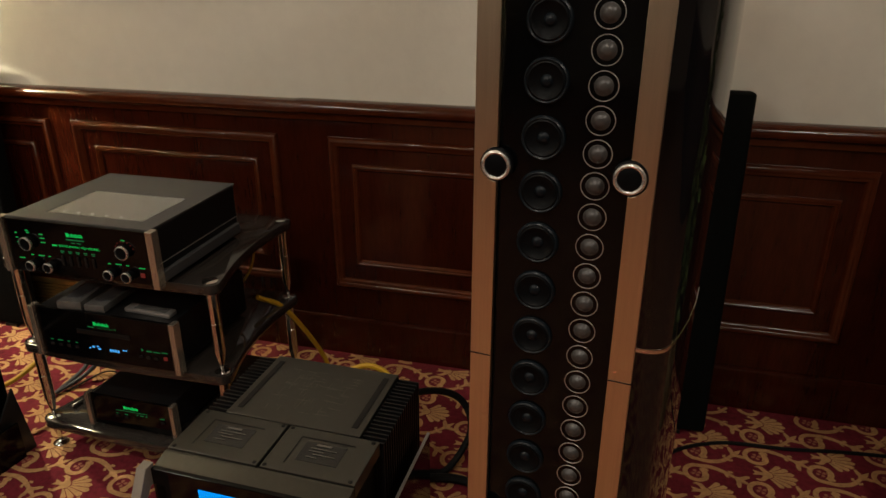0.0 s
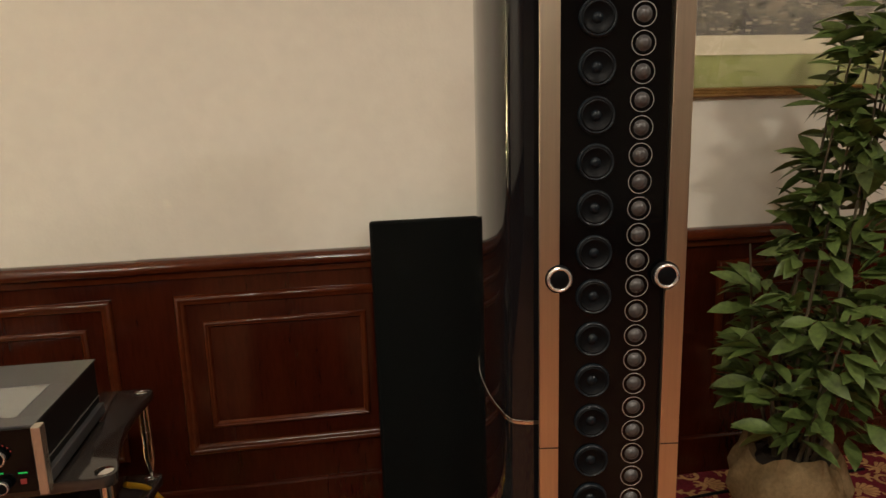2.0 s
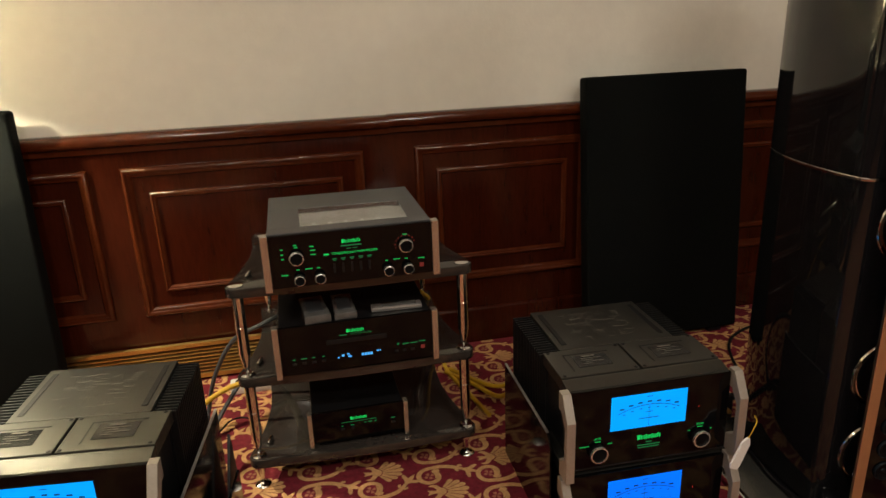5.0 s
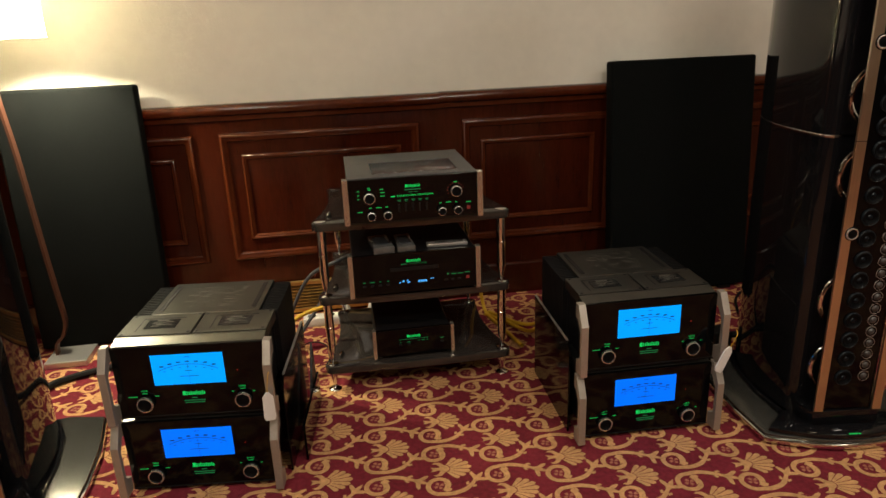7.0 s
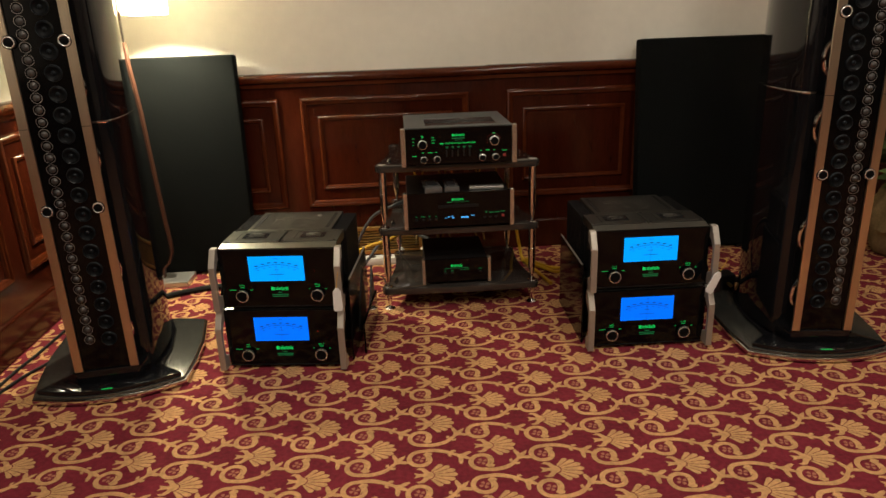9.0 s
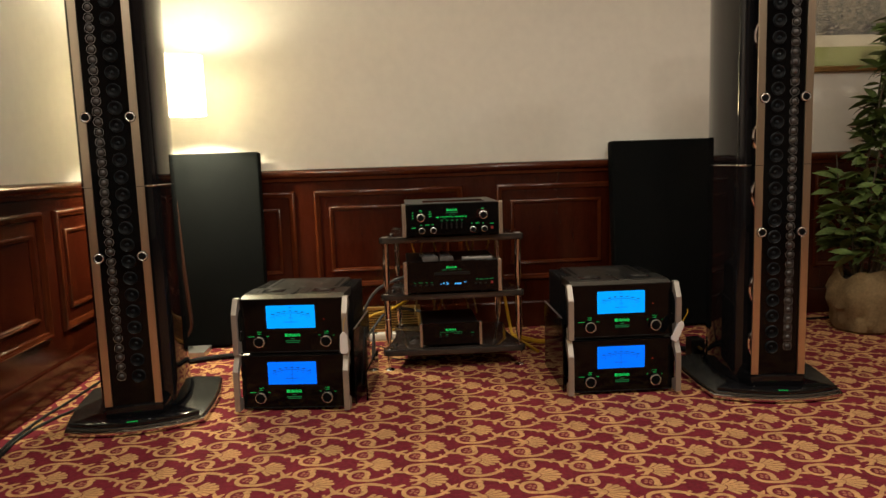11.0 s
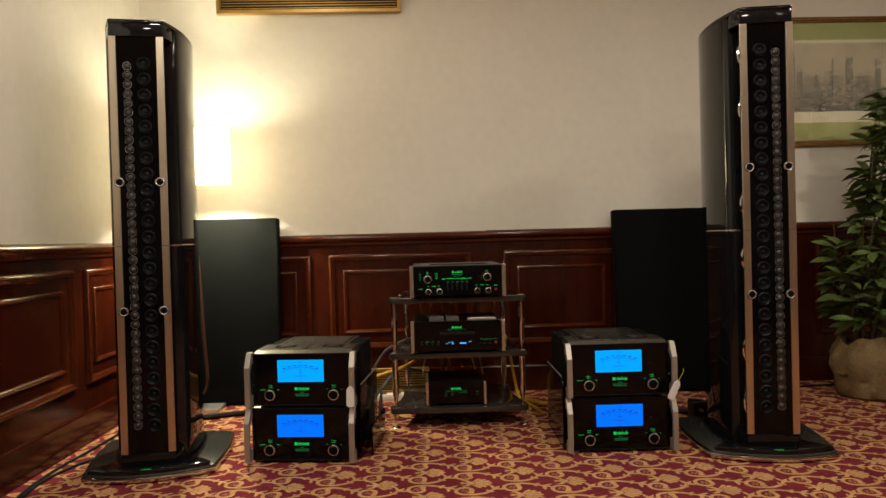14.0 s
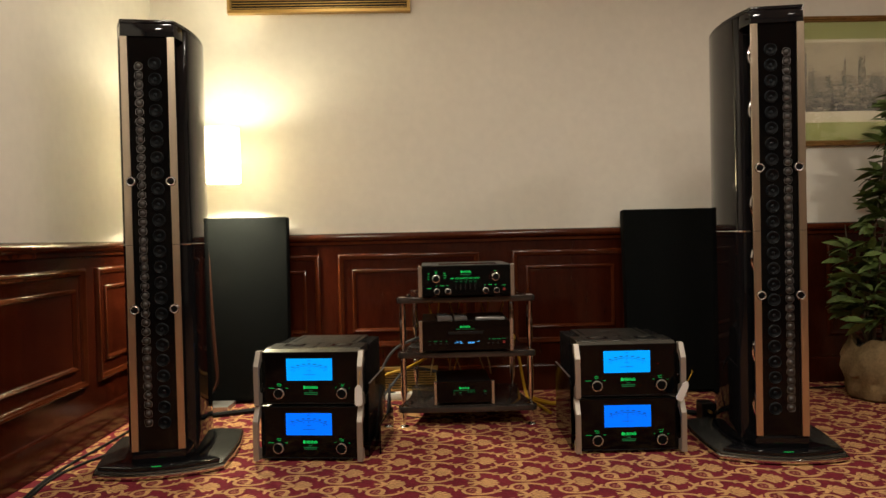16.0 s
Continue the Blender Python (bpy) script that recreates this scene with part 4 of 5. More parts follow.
pre = component("preamplifier", "black preamplifier with a glass topped grey case", -2.598, -2.116, 0.655, 0.835, -0.222, 0.2, SATIN_BLACK, 0.02, "preamplifier", 0.015)
PZ = 0.18
for side in (-1, 1):
    part("side_rail", boxed(*sorted((side * 0.2205, side * 0.236)), 0.024, 0.41, 0.029, 0.058, 0.002), PRE_TOP, pre)
    part("side_seam", boxed(*sorted((side * 0.2205, side * 0.2222)), 0.024, 0.418, 0.075, 0.077), SILVER, pre)
lid = bmesh.new()
for b in ((-0.222, 0.222, 0.013, 0.062), (-0.222, 0.222, 0.258, 0.426), (-0.222, -0.135, 0.0622, 0.2578), (0.168, 0.222, 0.0622, 0.2578)):
    box(lid, b[0], b[1], b[2], b[3], PZ - 0.0055, PZ - 0.0005, 0.0006)
part("top_cover", lid, PRE_TOP, pre, "charcoal enamel top cover")
part("window_well", boxed(-0.134, 0.167, 0.063, 0.257, PZ - 0.0058, PZ - 0.0048), mat("window_grey", (0.06, 0.063, 0.062), 0.25, vary=0.1, scale=10), pre)
pane = part("window_pane", boxed(-0.133, 0.166, 0.064, 0.256, PZ - 0.003, PZ - 0.001), CLEAR, pre, "clear top window")
pane.visible_shadow = False
for k in range(5):
    part("valve_tip", turned([(0.005, 0.0), (0.005, 0.0006), (0.003, 0.0011), (0.0, 0.0012)], pose(-0.095 + 0.045 * k, 0.085, PZ - 0.0047), 12), SILVER, pre)
knob(-0.151, 0.112, 0.0195, 0.004, pre)
knob(0.147, 0.117, 0.0195, 0.004, pre)
for x in (-0.148, -0.0925, 0.0955, 0.151):
    knob(x, 0.05, 0.0148, 0.004, pre, 0.02)
emblem(-0.002, 0.145, 0.052, 0.0036, pre)
bars([(-0.002, 0.132, 0.056, 0.0035), (-0.01, 0.1235, 0.012, 0.0025), (0.008, 0.1235, 0.012, 0.0025)] + [(-0.05 + 0.024 * k, 0.097, 0.012, 0.0028) for k in range(5)] + [(-0.05 + 0.024 * k, 0.0925, 0.008, 0.0016) for k in range(5)], 0.0036, pre, "model_print", GREEN_DIM)
bars([(-0.071, 0.1115, 0.014, 0.0042)], 0.0036, pre, "title_print", GREEN_LIT)
lettering("STEREOPHONIC PREAMPLIFIER", 0.006, 0.1115, 0.0092, 0.0036, pre, GREEN_LIT)
bars([(-0.188, 0.137, 0.007, 0.003), (-0.188, 0.123, 0.007, 0.003), (-0.188, 0.11, 0.007, 0.003), (-0.15, 0.14, 0.01, 0.003), (-0.152, 0.146, 0.01, 0.003), (-0.108, 0.139, 0.012, 0.003), (-0.106, 0.128, 0.015, 0.003),
      (-0.106, 0.116, 0.014, 0.003), (-0.186, 0.064, 0.018, 0.003), (-0.15, 0.0765, 0.009, 0.003), (-0.121, 0.0765, 0.02, 0.003), (-0.095, 0.0765, 0.009, 0.003), (0.146, 0.147, 0.012, 0.003),
      (0.092, 0.0765, 0.008, 0.003), (0.12, 0.0775, 0.018, 0.003), (0.147, 0.0765, 0.008, 0.003), (0.19, 0.0735, 0.018, 0.003)], 0.0036, pre, "control_print", GREEN_MID)
part("standby_button", boxed(0.184, 0.196, 0.0, 0.0036, 0.048, 0.06, 0.001), RED_DIM, pre)
bars([(0.146 + 0.028 * math.cos(radians(a)), 0.117 + 0.027 * math.sin(radians(a)), 0.003, 0.003) for a in range(20, 200, 22)], 0.0036, pre, "volume_dots", RED_DIM)
for k in range(5):
    part("trim_slot", boxed(-0.055 + 0.024 * k, -0.049 + 0.024 * k, 0.0, 0.0036, 0.056, 0.084, 0.001), SATIN_BLACK, pre)

cd = component("disc_player", "black disc player with a lit blue display", -2.6, -2.122, 0.388, 0.554, -0.19, 0.2, SATIN_BLACK, 0.018, "disc player")
emblem(-0.005, 0.131, 0.052, 0.0036, cd)
bars([(-0.04, 0.119, 0.022, 0.0032)], 0.0036, cd, "model_print", GREEN_DIM)
lettering("SACD/CD PLAYER", 0.012, 0.119, 0.0078, 0.0036, cd, GREEN_DIM)
bars([(0.012 + 0.0085 * k, 0.05, 0.0065, 0.008) for k in range(4)] + [(-0.045, 0.054, 0.008, 0.006), (-0.058, 0.049, 0.005, 0.004), (-0.03, 0.057, 0.007, 0.004), (-0.026, 0.049, 0.01, 0.005), (0.056, 0.056, 0.006, 0.004), (0.064, 0.056, 0.004, 0.004)], 0.0036, cd, "display", BLUE_LIT)
bars([(-0.185 + 0.028 * k, 0.06, 0.008 if k != 1 else 0.018, 0.003) for k in range(4)] + [(0.118, 0.068, 0.006, 0.006), (0.14, 0.066, 0.018, 0.004), (0.165, 0.066, 0.02, 0.003), (0.19, 0.068, 0.018, 0.003)], 0.0036, cd, "control_print", GREEN_DIM)
part("disc_tray", boxed(-0.09, 0.085, 0.001, 0.0038, 0.094, 0.108, 0.001), SATIN_BLACK, cd)
part("standby_button", boxed(0.185, 0.197, 0.001, 0.0036, 0.044, 0.056, 0.001), RED_DIM, cd)
for x in (-0.185, -0.157, -0.129, -0.101, 0.112, 0.135, 0.16):
    part("button", boxed(x - 0.006, x + 0.006, 0.0005, 0.0038, 0.042, 0.05, 0.001), SATIN_BLACK, cd)

dac = component("small_converter", "compact black component with pale metal ends", -2.53, -2.219, 0.108, 0.232, -0.135, 0.2, SATIN_BLACK, 0.014, "audio component")
emblem(0.0, 0.088, 0.052, 0.0036, dac)
bars([(0.0, 0.076, 0.11, 0.0015), (-0.052, 0.064, 0.006, 0.003), (-0.02, 0.064, 0.012, 0.003), (0.02, 0.067, 0.006, 0.003), (0.036, 0.067, 0.012, 0.003), (0.052, 0.067, 0.006, 0.003), (0.108, 0.069, 0.014, 0.003)], 0.0036, dac, "control_print", GREEN_DIM)
for x in (-0.052, -0.02, 0.108):
    part("button", boxed(x - 0.006, x + 0.006, 0.0005, 0.0038, 0.05, 0.058, 0.001), SATIN_BLACK, dac)


def remote(x, y, yaw, w, l, h, label):
    r = thing("remote_control", pose(x, y, 0.548, 0, 0, yaw), label, "remote control", "wrapped remote controls")
    out = [(-w / 2, -l / 2), (w / 2, -l / 2), (w / 2 * 0.92, l / 2), (-w / 2 * 0.92, l / 2)]
    part("casing", raised(out, 0.0, h, 0.006), CLEAR_WRAP, r, smooth=True)
    part("keypad", boxed(-w * 0.3, w * 0.3, -l * 0.35, l * 0.3, h + 0.0003, h + 0.0015, 0.0005), GREY_CABLE, r)


remote(-2.475, -0.105, 6, 0.075, 0.15, 0.028, "pale plastic wrapped remote control lying on the player")
remote(-2.39, -0.1, 2, 0.065, 0.15, 0.024, "pale plastic wrapped remote control lying on the player")
rem = thing("remote_control", pose(-2.235, -0.135, 0.548, 0, 0, -3), "slim silver remote control lying on the player", "remote control", "wrapped remote controls")
part("casing", boxed(-0.075, 0.075, -0.018, 0.018, 0.0, 0.014, 0.004), SILVER, rem, smooth=True)
part("keypad", boxed(-0.045, 0.06, -0.012, 0.012, 0.0142, 0.0155, 0.0005), CLEAR_WRAP, rem)
for z in SHELVES:
    pin = thing("level_pin", pose(-2.652, -0.055, z, 0, 0, -12), "small bright metal pin lying on the shelf", "metal pin", "pins on the shelves")
    part("pin", turned([(0.0, -0.018), (0.006, -0.018), (0.006, 0.016), (0.0035, 0.02), (0.0, 0.02)], pose(0, 0, 0.0062, 90), 14), CHROME, pin, smooth=True)


# ---- floor lamp ----
lamp = thing("floor_lamp", pose(LAMP[0], LAMP[1], 0), "floor lamp with a glowing cream drum shade and bent wooden stem", "floor lamp")
sh = turned([(0.1, 1.318), (0.1, 1.63)], seg=40)
for f in [f for f in sh.faces if len(f.verts) > 4]:
    sh.faces.remove(f)
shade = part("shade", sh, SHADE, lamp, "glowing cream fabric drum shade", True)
for z in (1.319, 1.629):
    part("shade_rim", torus(bmesh.new(), 0.1, 0.0022, pose(0, 0, z), 40, 6), PAPER, shade, smooth=True)
part("bulb", turned([(0.0, 1.437), (0.012, 1.44), (0.018, 1.448), (0.018, 1.5), (0.012, 1.508)], seg=16), BULB, lamp)
part("spider", tubed([(-0.098, 0, 1.6), (0, 0, 1.585), (0.098, 0, 1.6)], 0.0025, seg=6), CHROME, lamp)
part("socket", turned([(0.013, 1.5085), (0.015, 1.512), (0.015, 1.53)], seg=16), WHITE_PLASTIC, lamp)
part("neck", tubed([(-0.07, 0, 1.585), (-0.118, 0.045, 1.47), (-0.142, 0.07, 1.32), (-0.14, 0.07, 1.13)], 0.0075, seg=8), CHROME, lamp)
stem = bmesh.new()
path = smooth_path([(-0.141, 0.07, 1.2), (-0.136, 0.07, 1.08), (-0.119, 0.07, 0.88), (-0.104, 0.07, 0.56), (-0.091, 0.07, 0.325), (-0.083, 0.07, 0.21), (-0.086, 0.07, 0.155), (-0.108, 0.07, 0.105), (-0.135, 0.07, 0.075), (-0.142, 0.07, 0.024)], 8)
prev = None
for k, q in enumerate(path):
    d = (path[min(k + 1, len(path) - 1)] - path[max(k - 1, 0)]).normalized()
    n = Vector((-d.z, 0, d.x)) * 0.005
    ring = [stem.verts.new(q + a * n + Vector((0, b * 0.016, 0))) for a, b in ((-1, -1), (1, -1), (1, 1), (-1, 1))]
    if prev:
        for j in range(4):
            stem.faces.new((prev[j], prev[(j + 1) % 4], ring[(j + 1) % 4], ring[j]))
    else:
        stem.faces.new(ring[::-1])
    prev = ring
stem.faces.new(prev)
part("stem", stem, COPPER_WOOD, lamp, "bent reddish wood stem", True)
part("base", boxed(-0.17, 0.0, -0.02, 0.14, 0.0, 0.028, 0.004), SILVER, lamp, "square brushed metal base")


# ---- framed print ----
pic = thing("framed_print", pose(0.257, NORTH + 0.0135, 1.909), "gilt framed sepia engraving of ruins with a green mount", "picture")
HW, HH = 0.61, 0.41
rnd_p = random.Random(3)
FRAME = [(0.0, 0.0), (0.0, 0.022), (0.006, 0.03), (0.012, 0.026), (0.018, 0.028), (0.026, 0.02), (0.032, 0.021), (0.036, 0.012), (0.036, 0.0)]
part("frame", moulding(bmesh.new(), lambda s, p, z: Vector((s, -p, z)), -HW, HW, -HH, HH, FRAME), GILT, pic, "beaded gilt frame", True)
beads = bmesh.new()
for k in range(110):
    for z in (-HH + 0.029, HH - 0.029):
        lathe(beads, [(0.0, 0.004), (0.0032, 0.0025), (0.004, 0.0)], pose(-HW + 0.03 + (2 * HW - 0.06) * k / 109, -0.0205, z, 90), 6)
for k in range(72):
    for x in (-HW + 0.029, HW - 0.029):
        lathe(beads, [(0.0, 0.004), (0.0032, 0.0025), (0.004, 0.0)], pose(x, -0.0205, -HH + 0.036 + (2 * HH - 0.072) * k / 71, 90), 6)
part("beading", beads, GILT, pic)
part("green_mount", boxed(-HW + 0.034, HW - 0.034, -0.008, -0.001, -HH + 0.034, HH - 0.034), MAT_GREEN, pic, "olive green mount")
part("cream_mount", boxed(-HW + 0.148, HW - 0.148, -0.0095, -0.0081, -0.259, 0.266), MAT_CREAM, pic, "cream inner mount")
part("engraving", boxed(-HW + 0.163, HW - 0.163, -0.0105, -0.0096, -0.19, 0.246), ENGRAVING, pic, "sepia engraving")
INK = mat("engraving_ink", (0.075, 0.066, 0.05), 0.7, vary=0.45, scale=70)
INK_PALE = mat("engraving_wash", (0.15, 0.128, 0.092), 0.7, vary=0.35, scale=60)
PAPER_LIT = mat("engraving_lights", (0.26, 0.22, 0.155), 0.7, vary=0.2, scale=60)


def ruin(bm, u, w, z0, z1, y, ragged):
    """Broken masonry: courses of small blocks that thin out towards a ragged top."""
    rows = max(3, int((z1 - z0) / 0.011))
    for i in range(rows):
        z = z0 + (z1 - z0) * i / rows
        n = max(1, int(w / 0.011))
        for k in range(n):
            if i > rows * (1 - ragged) and rnd_p.random() < 0.55 * (i - rows * (1 - ragged)) / (rows * ragged) + 0.15:
                continue
            if rnd_p.random() < 0.09:
                continue
            x = u + w * (k / n - 0.5)
            box(bm, x, x + w / n * rnd_p.uniform(0.7, 0.99), y - 0.0002, y, z, z + (z1 - z0) / rows * rnd_p.uniform(0.6, 0.98))


far, close, lights = bmesh.new(), bmesh.new(), bmesh.new()
for u, w, z0, z1 in ((-0.3, 0.1, -0.07, 0.07), (-0.12, 0.13, -0.07, 0.04), (0.1, 0.16, -0.07, 0.055), (0.3, 0.16, -0.07, 0.1)):
    ruin(far, u, w, z0, z1, -0.0107, 0.35)
for u, w, z0, z1 in ((-0.4, 0.055, -0.1, 0.225), (-0.345, 0.04, -0.1, 0.11), (-0.235, 0.03, -0.1, 0.045), (-0.135, 0.026, -0.1, 0.115), (-0.128, 0.012, 0.1, 0.15),
                     (-0.02, 0.05, -0.09, 0.155), (0.07, 0.09, -0.1, 0.03), (0.17, 0.04, -0.1, 0.14), (0.28, 0.09, -0.1, 0.04), (0.38, 0.05, -0.1, 0.16)):
    ruin(close, u, w, z0, z1, -0.0109, 0.3)
for k in range(420):
    u = rnd_p.uniform(-0.435, 0.435)
    v = rnd_p.uniform(-0.185, -0.03 + 0.035 * math.sin(9 * u + 1) * math.cos(21 * u))
    s = rnd_p.uniform(0.003, 0.013)
    box(close if k % 3 else lights, u - s, u + s, -0.0112 - 0.0001 * (k % 3 == 0), -0.0111, v - s * rnd_p.uniform(0.2, 0.6), v + s * 0.4)
part("pale_figures", far, INK_PALE, pic)
part("ink_figures", close, INK, pic)
part("paper_lights", lights, PAPER_LIT, pic)
g = part("picture_glass", boxed(-HW + 0.034, HW - 0.034, -0.0145, -0.0125, -HH + 0.034, HH - 0.034), CLEAR, pic, "clear picture glass")
g.visible_shadow = False


# ---- potted shrub ----
PX, PY = 0.02, 0.2
plant = thing("potted_shrub", pose(PX, PY, 0), "leafy green potted laurel with its pot wrapped in hessian", "plant")
rnd = random.Random(11)
wrap = bmesh.new()
SEG, prof = 64, [(0.138, 0.0), (0.158, 0.016), (0.167, 0.06), (0.169, 0.1), (0.178, 0.125), (0.185, 0.17), (0.184, 0.22), (0.173, 0.265), (0.162, 0.295), (0.151, 0.322), (0.142, 0.336), (0.131, 0.328), (0.124, 0.3)]
rings = []
for i, (r, z) in enumerate(prof):
    ring = []
    for k in range(SEG):
        a = 2 * math.pi * k / SEG
        f = 1 + 0.03 * math.sin(5 * a + 9 * z) + 0.022 * math.sin(11 * a - 24 * z + 1) + 0.014 * math.sin(19 * a + 31 * z) + 0.11 * noise.noise(Vector((4 * math.cos(a), 4 * math.sin(a), 16 * z)))
        ring.append(wrap.verts.new((r * f * math.cos(a), r * f * math.sin(a), z + (0.022 * math.sin(3 * a + 1) + 0.012 * math.sin(7 * a) if i > 4 else 0))))
    rings.append(ring)
for a, b in zip(rings, rings[1:]):
    for k in range(SEG):
        wrap.faces.new((a[k], a[(k + 1) % SEG], b[(k + 1) % SEG], b[k]))
wrap.faces.new(rings[0][::-1])
part("hessian_wrap", wrap, HESSIAN, plant, "crumpled brown hessian wrap", True)
part("soil", turned([(0.0, 0.3), (0.09, 0.305), (0.127, 0.295)], seg=24), SOIL, plant)


def leaf_data():
    bm = bmesh.new()
    prof = [(0.0, 0.0), (0.1, 0.03), (0.26, 0.125), (0.46, 0.19), (0.64, 0.18), (0.82, 0.105), (0.94, 0.035), (1.0, 0.0)]
    rows = []
    for t, w in prof:
        z = -0.22 * t * t
        rows.append((bm.verts.new((t, 0, z)),) if w == 0 else (bm.verts.new((t, -w, z + 0.25 * w)), bm.verts.new((t, 0, z)), bm.verts.new((t, w, z + 0.25 * w))))
    for a, b in zip(rows, rows[1:]):
        if len(a) == 1:
            bm.faces.new((a[0], b[1], b[0]))
            bm.faces.new((a[0], b[2], b[1]))
        elif len(b) == 1:
            bm.faces.new((a[0], a[1], b[0]))
            bm.faces.new((a[1], a[2], b[0]))
        else:
            bm.faces.new((a[0], a[1], b[1], b[0]))
            bm.faces.new((a[1], a[2], b[2], b[1]))
    me = bpy.data.meshes.new("leaf")
    bm.to_mesh(me)
    bm.free()
    me.materials.append(LEAF)
    for p in me.polygons:
        p.use_smooth = True
    return me


leaf_mesh = leaf_data()
crown_v, crown_f, near = [], [], 0


def add_leaf(at, ahead, length, tilt):
    """A leaf that grows from at towards ahead. The first 300 are single parts, the rest share one mesh."""
    global near
    x = ahead.normalized()
    y = Vector((0, 0, 1)).cross(x)
    y = y.normalized() if y.length > 0.05 else Vector((1, 0, 0))
    y = (y * math.cos(tilt) + x.cross(y) * math.sin(tilt)).normalized()
    m = Matrix((x * length, y * length, x.cross(y) * length)).transposed().to_4x4()
    m.translation = at
    if near < 300:
        near += 1
        ob = new("leaf", leaf_mesh)
        ob.parent = plant
        ob.matrix_basis = m
    else:
        n = len(crown_v)
        crown_v.extend(tuple(m @ v.co) for v in leaf_mesh.vertices)
        crown_f.extend(tuple(n + i for i in p.vertices) for p in leaf_mesh.polygons)


stems = []
for k in range(13):
    a = 2 * math.pi * k / 13 + rnd.uniform(-0.3, 0.3)
    high = rnd.uniform(0.75, 1.0) if k % 2 else rnd.uniform(1.35, 1.82)
    out = rnd.uniform(0.1, 0.26) if high < 1.1 else rnd.uniform(0.03, 0.1)
    b = Vector((0.06 * math.cos(a), 0.06 * math.sin(a), 0.29))
    lean = 0.15 if high > 1.1 else 0.08
    pts = [b, b + Vector((0.4 * out * math.cos(a) + 0.3 * lean, 0.4 * out * math.sin(a), (high - 0.29) * 0.4)), Vector((out * math.cos(a) + lean, out * math.sin(a), high))]
    part("branch", tubed(pts, 0.008, seg=6, steps=6, r1=0.003), BARK, plant)
    stems.append(smooth_path(pts, 12))
for st in stems:
    n = len(st)
    for k in range(5 if st[-1].z > 1.1 else 7, n):
        for j in range(1 + (k + len(crown_v)) % 2 if st[-1].z < 1.1 else 2 + k % 2 if st[k].z > 0.95 else 1):
            a = rnd.uniform(0, 2 * math.pi)
            p = st[k] + Vector((0, 0, rnd.uniform(-0.03, 0.03)))
            twig = Vector((math.cos(a), math.sin(a), rnd.uniform(-0.1, 0.5)))
            reach = rnd.uniform(0.02, 0.16) * (1.25 if p.z < 1.0 else 0.55)
            tip = p + twig * reach
            most = 0.25 if tip.z < 0.92 else max(0.05, 0.25 - 1.6 * (tip.z - 0.92)) if tip.z < 1.02 else 0.1 if tip.z < 1.55 else 0.07
            mid = 0.11 if tip.z < 0.92 else 0.11 + 0.09 * min(1, tip.z - 0.92)
            wide = math.hypot(tip.x - mid, tip.y)
            if wide > most:
                tip.x, tip.y = mid + (tip.x - mid) * most / wide, tip.y * most / wide
            tip.y = min(tip.y, NORTH - PY - 0.17)
            for q in range(rnd.choice((2, 2, 3, 3))):
                w = twig + Vector((rnd.uniform(-0.9, 0.9), rnd.uniform(-0.9, 0.9), rnd.uniform(-0.5, 0.6)))
                if tip.y + w.normalized().y * 0.12 > NORTH - PY - 0.06:
                    w.y = -abs(w.y)
                add_leaf(tip, w, rnd.uniform(0.085, 0.15), rnd.uniform(-0.7, 0.7))
me = bpy.data.meshes.new("crown")
me.from_pydata(crown_v, [], crown_f)
me.materials.append(LEAF)
for p in me.polygons:
    p.use_smooth = True
crown = new("crown", me)
crown.parent = plant
tagged(crown, "dense glossy green leaves", kind="stuff")


# ---- cables and sockets ----

def cable(name, points, r, material, label, group="floor cables"):
    ob = link(name, tubed(points, r, seg=8, steps=10), material, smooth=True)
    return tagged(ob, label, "cable", group)


def resting(points, r):
    return [(x, y, r + 0.0018) for x, y in points]


cable("yellow_cable", [(-2.93, -0.2, 0.17), (-2.9, -0.05, 0.16), (-2.86, 0.06, 0.2), (-2.78, 0.1, 0.232), (-2.66, 0.1, 0.269), (-2.56, 0.18, 0.31), (-2.47, 0.26, 0.37), (-2.46, 0.205, 0.44)], 0.0085, YELLOW, "thick yellow audio cable running to the rack")
cable("yellow_cable", [(-1.98, 0.4, 0.0103), (-1.9, 0.28, 0.0103), (-1.84, 0.08, 0.06), (-1.8, -0.03, 0.24), (-1.72, -0.05, 0.36), (-1.64, -0.02, 0.4), (-1.57, -0.02, 0.37), (-1.56, -0.08, 0.32), (-1.58, -0.185, 0.29)], 0.0085, YELLOW, "thick yellow cable looping behind the amplifiers")
cable("yellow_cable", [(-1.96, 0.42, 0.0103), (-1.82, 0.2, 0.03), (-1.72, 0.02, 0.2), (-1.66, -0.03, 0.34), (-1.63, -0.07, 0.38), (-1.62, -0.12, 0.33), (-1.63, -0.185, 0.28)], 0.0085, YELLOW, "thick yellow cable looping behind the amplifiers")
cable("yellow_cable", [(-2.1, 0.205, 0.45), (-2.05, 0.3, 0.36), (-1.99, 0.44, 0.1), (-1.97, 0.4, 0.0103), (-1.93, 0.2, 0.0103), (-1.9, 0.05, 0.0103)], 0.0085, YELLOW, "thick yellow audio cable running from the rack")
cable("grey_cable", [(-2.9, 0.1, 0.0118), (-2.88, 0.24, 0.05), (-2.84, 0.27, 0.19), (-2.76, 0.25, 0.33), (-2.66, 0.21, 0.395), (-2.56, 0.24, 0.42), (-2.48, 0.205, 0.44)], 0.0078, GREY_CABLE, "grey mains cable arching to the rack")
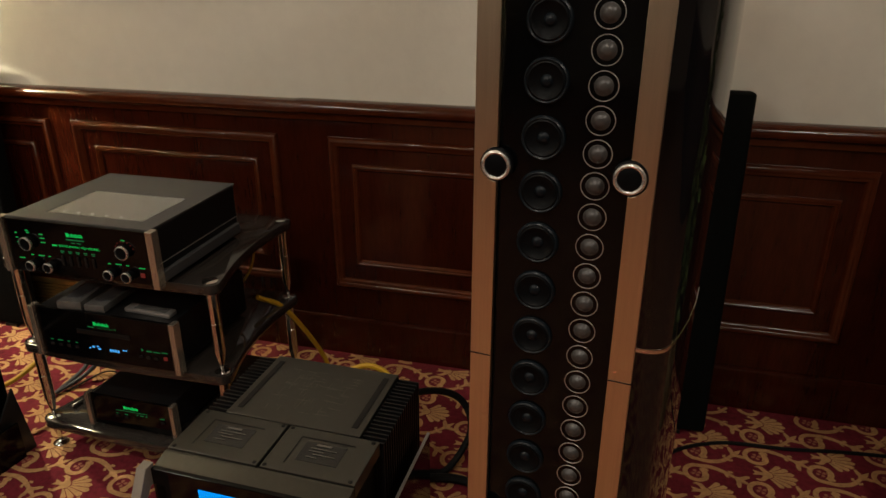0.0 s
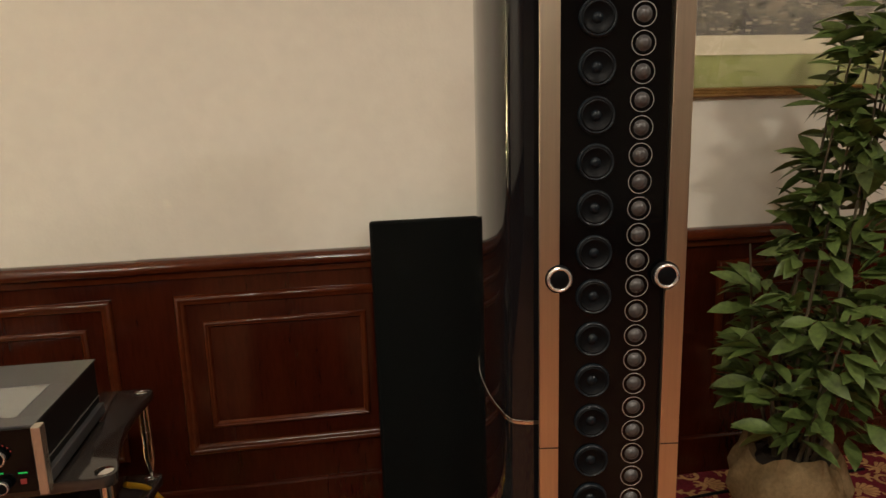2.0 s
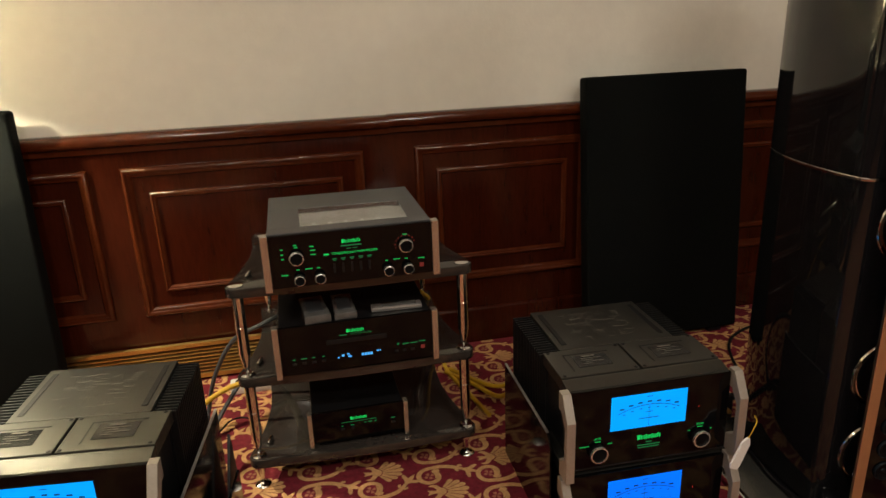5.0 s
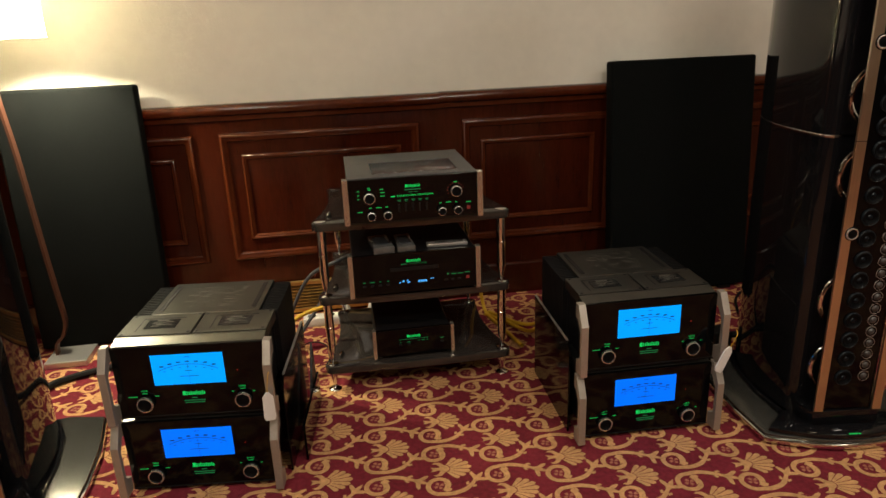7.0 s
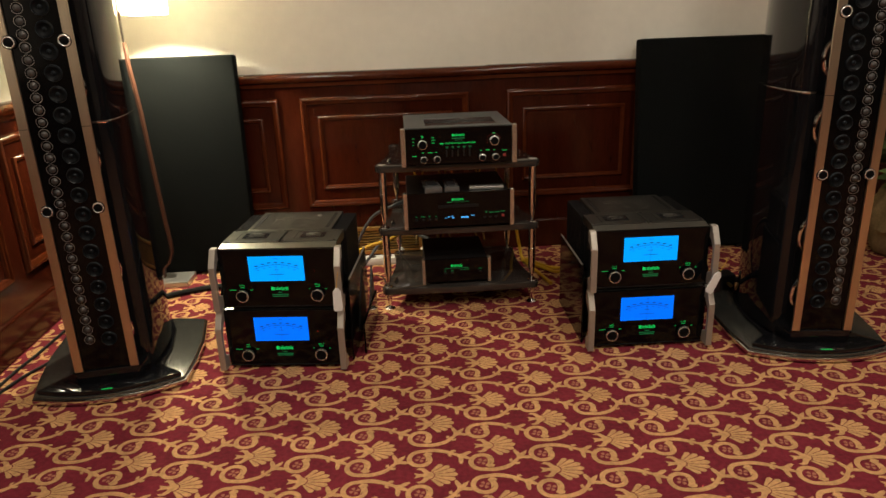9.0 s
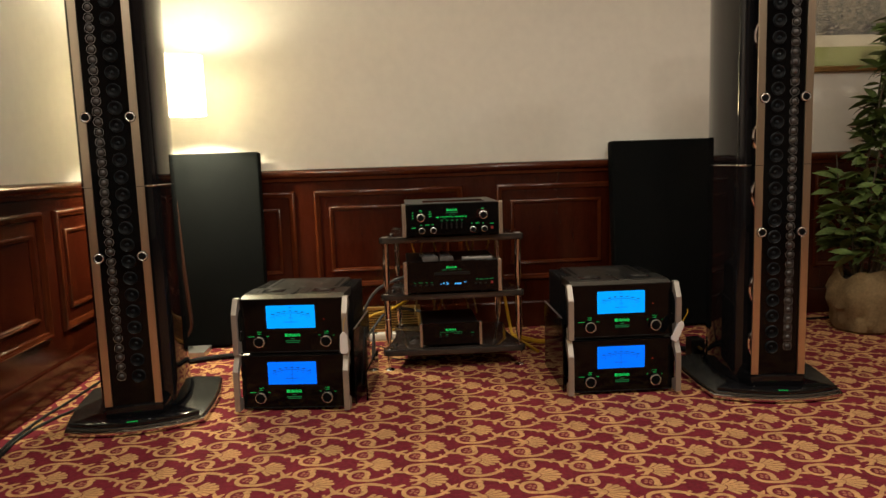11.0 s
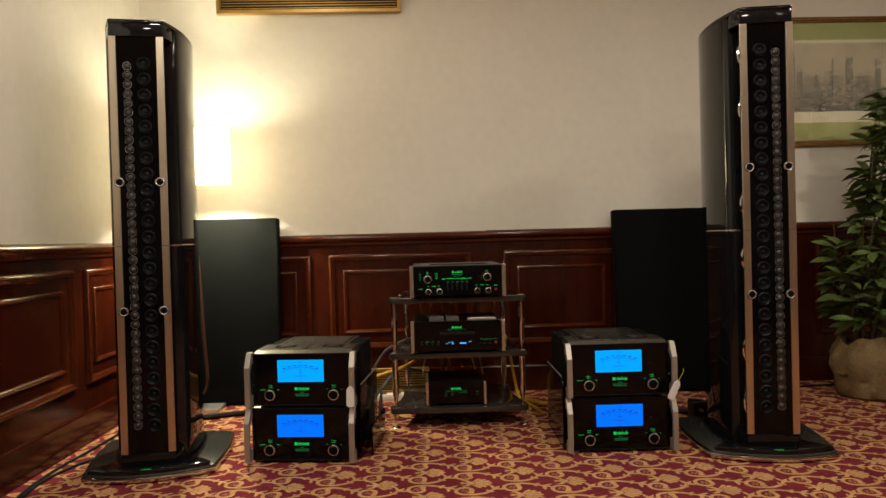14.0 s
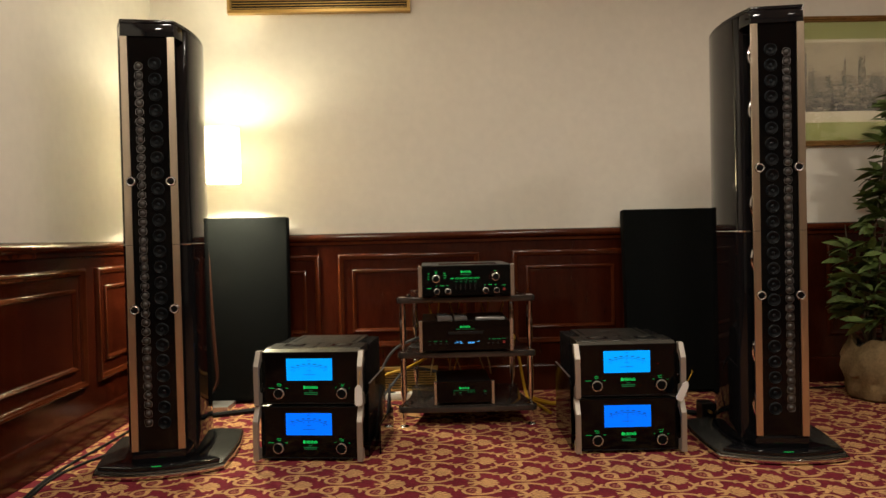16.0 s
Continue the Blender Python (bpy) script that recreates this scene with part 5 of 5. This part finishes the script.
cable("grey_cable", [(-2.91, 0.06, 0.0118), (-2.86, 0.2, 0.03), (-2.78, 0.28, 0.12), (-2.68, 0.36, 0.21), (-2.55, 0.36, 0.2), (-2.45, 0.3, 0.18)], 0.0078, GREY_CABLE, "grey mains cable rising to the rack")
cable("thin_cable", [(-2.88, 0.12, 0.0048), (-2.8, 0.24, 0.03), (-2.72, 0.22, 0.025), (-2.69, 0.1, 0.0048), (-2.55, 0.02, 0.0048), (-2.4, 0.05, 0.0048)], 0.003, BLACK_CABLE, "thin black cable on the carpet")
cable("speaker_cable", [(-3.74, -0.17, 0.09), (-3.79, -0.02, 0.03), (-3.8, 0.13, 0.0168), (-3.7, 0.2, 0.0168), (-3.55, 0.25, 0.0168), (-3.4, 0.2, 0.0168), (-3.22, 0.02, 0.03), (-3.1, -0.16, 0.1)], 0.014, BLACK_CABLE, "thick black braided speaker cable")
cable("speaker_cable", [(-1.6, -0.19, 0.1), (-1.52, -0.02, 0.0168), (-1.38, 0.02, 0.0168), (-1.24, -0.02, 0.0168), (-1.1, -0.08, 0.02), (-1.0, -0.2, 0.09)], 0.014, BLACK_CABLE, "thick black braided speaker cable")
cable("mains_cable", [(-1.6, -0.19, 0.3), (-1.52, 0.05, 0.28), (-1.42, 0.18, 0.2), (-1.37, 0.16, 0.1), (-1.42, 0.05, 0.02), (-1.5, 0.0, 0.03), (-1.56, -0.19, 0.08)], 0.011, BLACK_CABLE, "black mains cable curling behind the amplifiers")
cable("mains_cable", resting([(-4.1, -1.6), (-4.11, -1.1), (-4.146, -0.815), (-4.15, -0.56), (-4.131, -0.352), (-4.106, 0.108), (-4.08, 0.4), (-3.98, 0.5)], 0.006), 0.006, BLACK_CABLE, "black cable lying along the wall")
cable("mains_cable", resting([(-4.08, -1.6), (-4.09, -1.1), (-4.128, -0.8), (-4.1, -0.6), (-4.027, -0.409), (-3.992, -0.161), (-4.02, 0.05), (-4.07, 0.2)], 0.006), 0.006, BLACK_CABLE, "black cable lying along the wall")
cable("mains_cable", resting([(-0.97, -0.2), (-0.8, 0.25), (-0.614, 0.407), (-0.372, 0.438), (-0.1, 0.477), (0.6, 0.52)], 0.006), 0.006, BLACK_CABLE, "black cable lying by the wainscot")
adapter = thing("plug_adapter", pose(-2.12, 0.37, 0, 0, 0, 15), "small black plug adapter with a red light", "adapter")
part("casing", boxed(-0.03, 0.03, -0.02, 0.02, 0.0, 0.075, 0.005), SATIN_BLACK, adapter)
part("red_light", turned([(0.0, 0.004), (0.005, 0.003), (0.006, 0.0)], pose(0.0, -0.0205, 0.06, 90), 12), RED_LIT, adapter)
for k, (x, dx, low) in enumerate(((-2.5, -0.03, 0.262), (-2.465, 0.025, 0.25), (-2.44, 0.05, 0.246), (-2.41, -0.02, 0.258), (-2.345, -0.05, 0.25), (-2.3, 0.04, 0.256), (-2.25, 0.03, 0.27))):
    cable("signal_lead", [(x, 0.215, 0.43), (x + dx * 0.3, 0.245, 0.36), (x + dx, 0.235, low + 0.02), (x + dx * 1.3, 0.225, low - 0.02), (x + dx * 1.5, 0.205, 0.2)], 0.0042,
          PALE_CABLE if k % 3 != 1 else YELLOW, "thin pale signal lead between rack components", "signal leads")
for k, (x, dx) in enumerate(((-2.52, 0.02), (-2.5, -0.03), (-2.42, 0.03), (-2.38, -0.03), (-2.24, 0.02), (-2.2, -0.03), (-2.17, 0.03))):
    cable("signal_lead", [(x, 0.205, 0.47), (x + dx, 0.25, 0.53), (x + dx * 1.5, 0.25, 0.62), (x, 0.19, 0.7)], 0.004, YELLOW, "thin yellow signal lead between rack components", "signal leads")

strip = thing("socket_strip", pose(-2.66, 0.5, 0), "white mains socket strip on the floor", "socket strip")
part("casing", boxed(-0.16, 0.2, -0.03, 0.03, 0.0, 0.042, 0.005), WHITE_PLASTIC, strip, smooth=True)
for k in range(4):
    part("socket", turned([(0.02, 0.0422), (0.02, 0.0435), (0.017, 0.0432), (0.016, 0.0425)], pose(-0.12 + 0.085 * k, 0, 0), 16), SATIN_BLACK, strip)
for x in (-2.62, -2.5):
    plug = thing("mains_plug", pose(x, 0.5, 0.0437), "white mains plug in the socket strip", "plug", "mains plugs")
    part("plug_body", turned([(0.018, 0.0), (0.02, 0.01), (0.017, 0.03), (0.008, 0.042)], seg=16), WHITE_PLASTIC, plug, smooth=True)
box_r = thing("crossover_box", pose(-1.135, -0.165, 0), "small black connector box by the loudspeaker", "connector box")
part("casing", boxed(-0.035, 0.035, -0.04, 0.04, 0.0, 0.1, 0.006), SATIN_BLACK, box_r)
part("terminal", turned([(0.008, 0.0), (0.008, 0.03), (0.005, 0.032)], pose(0.0, -0.041, 0.06, 90), 12), BRASS, box_r)
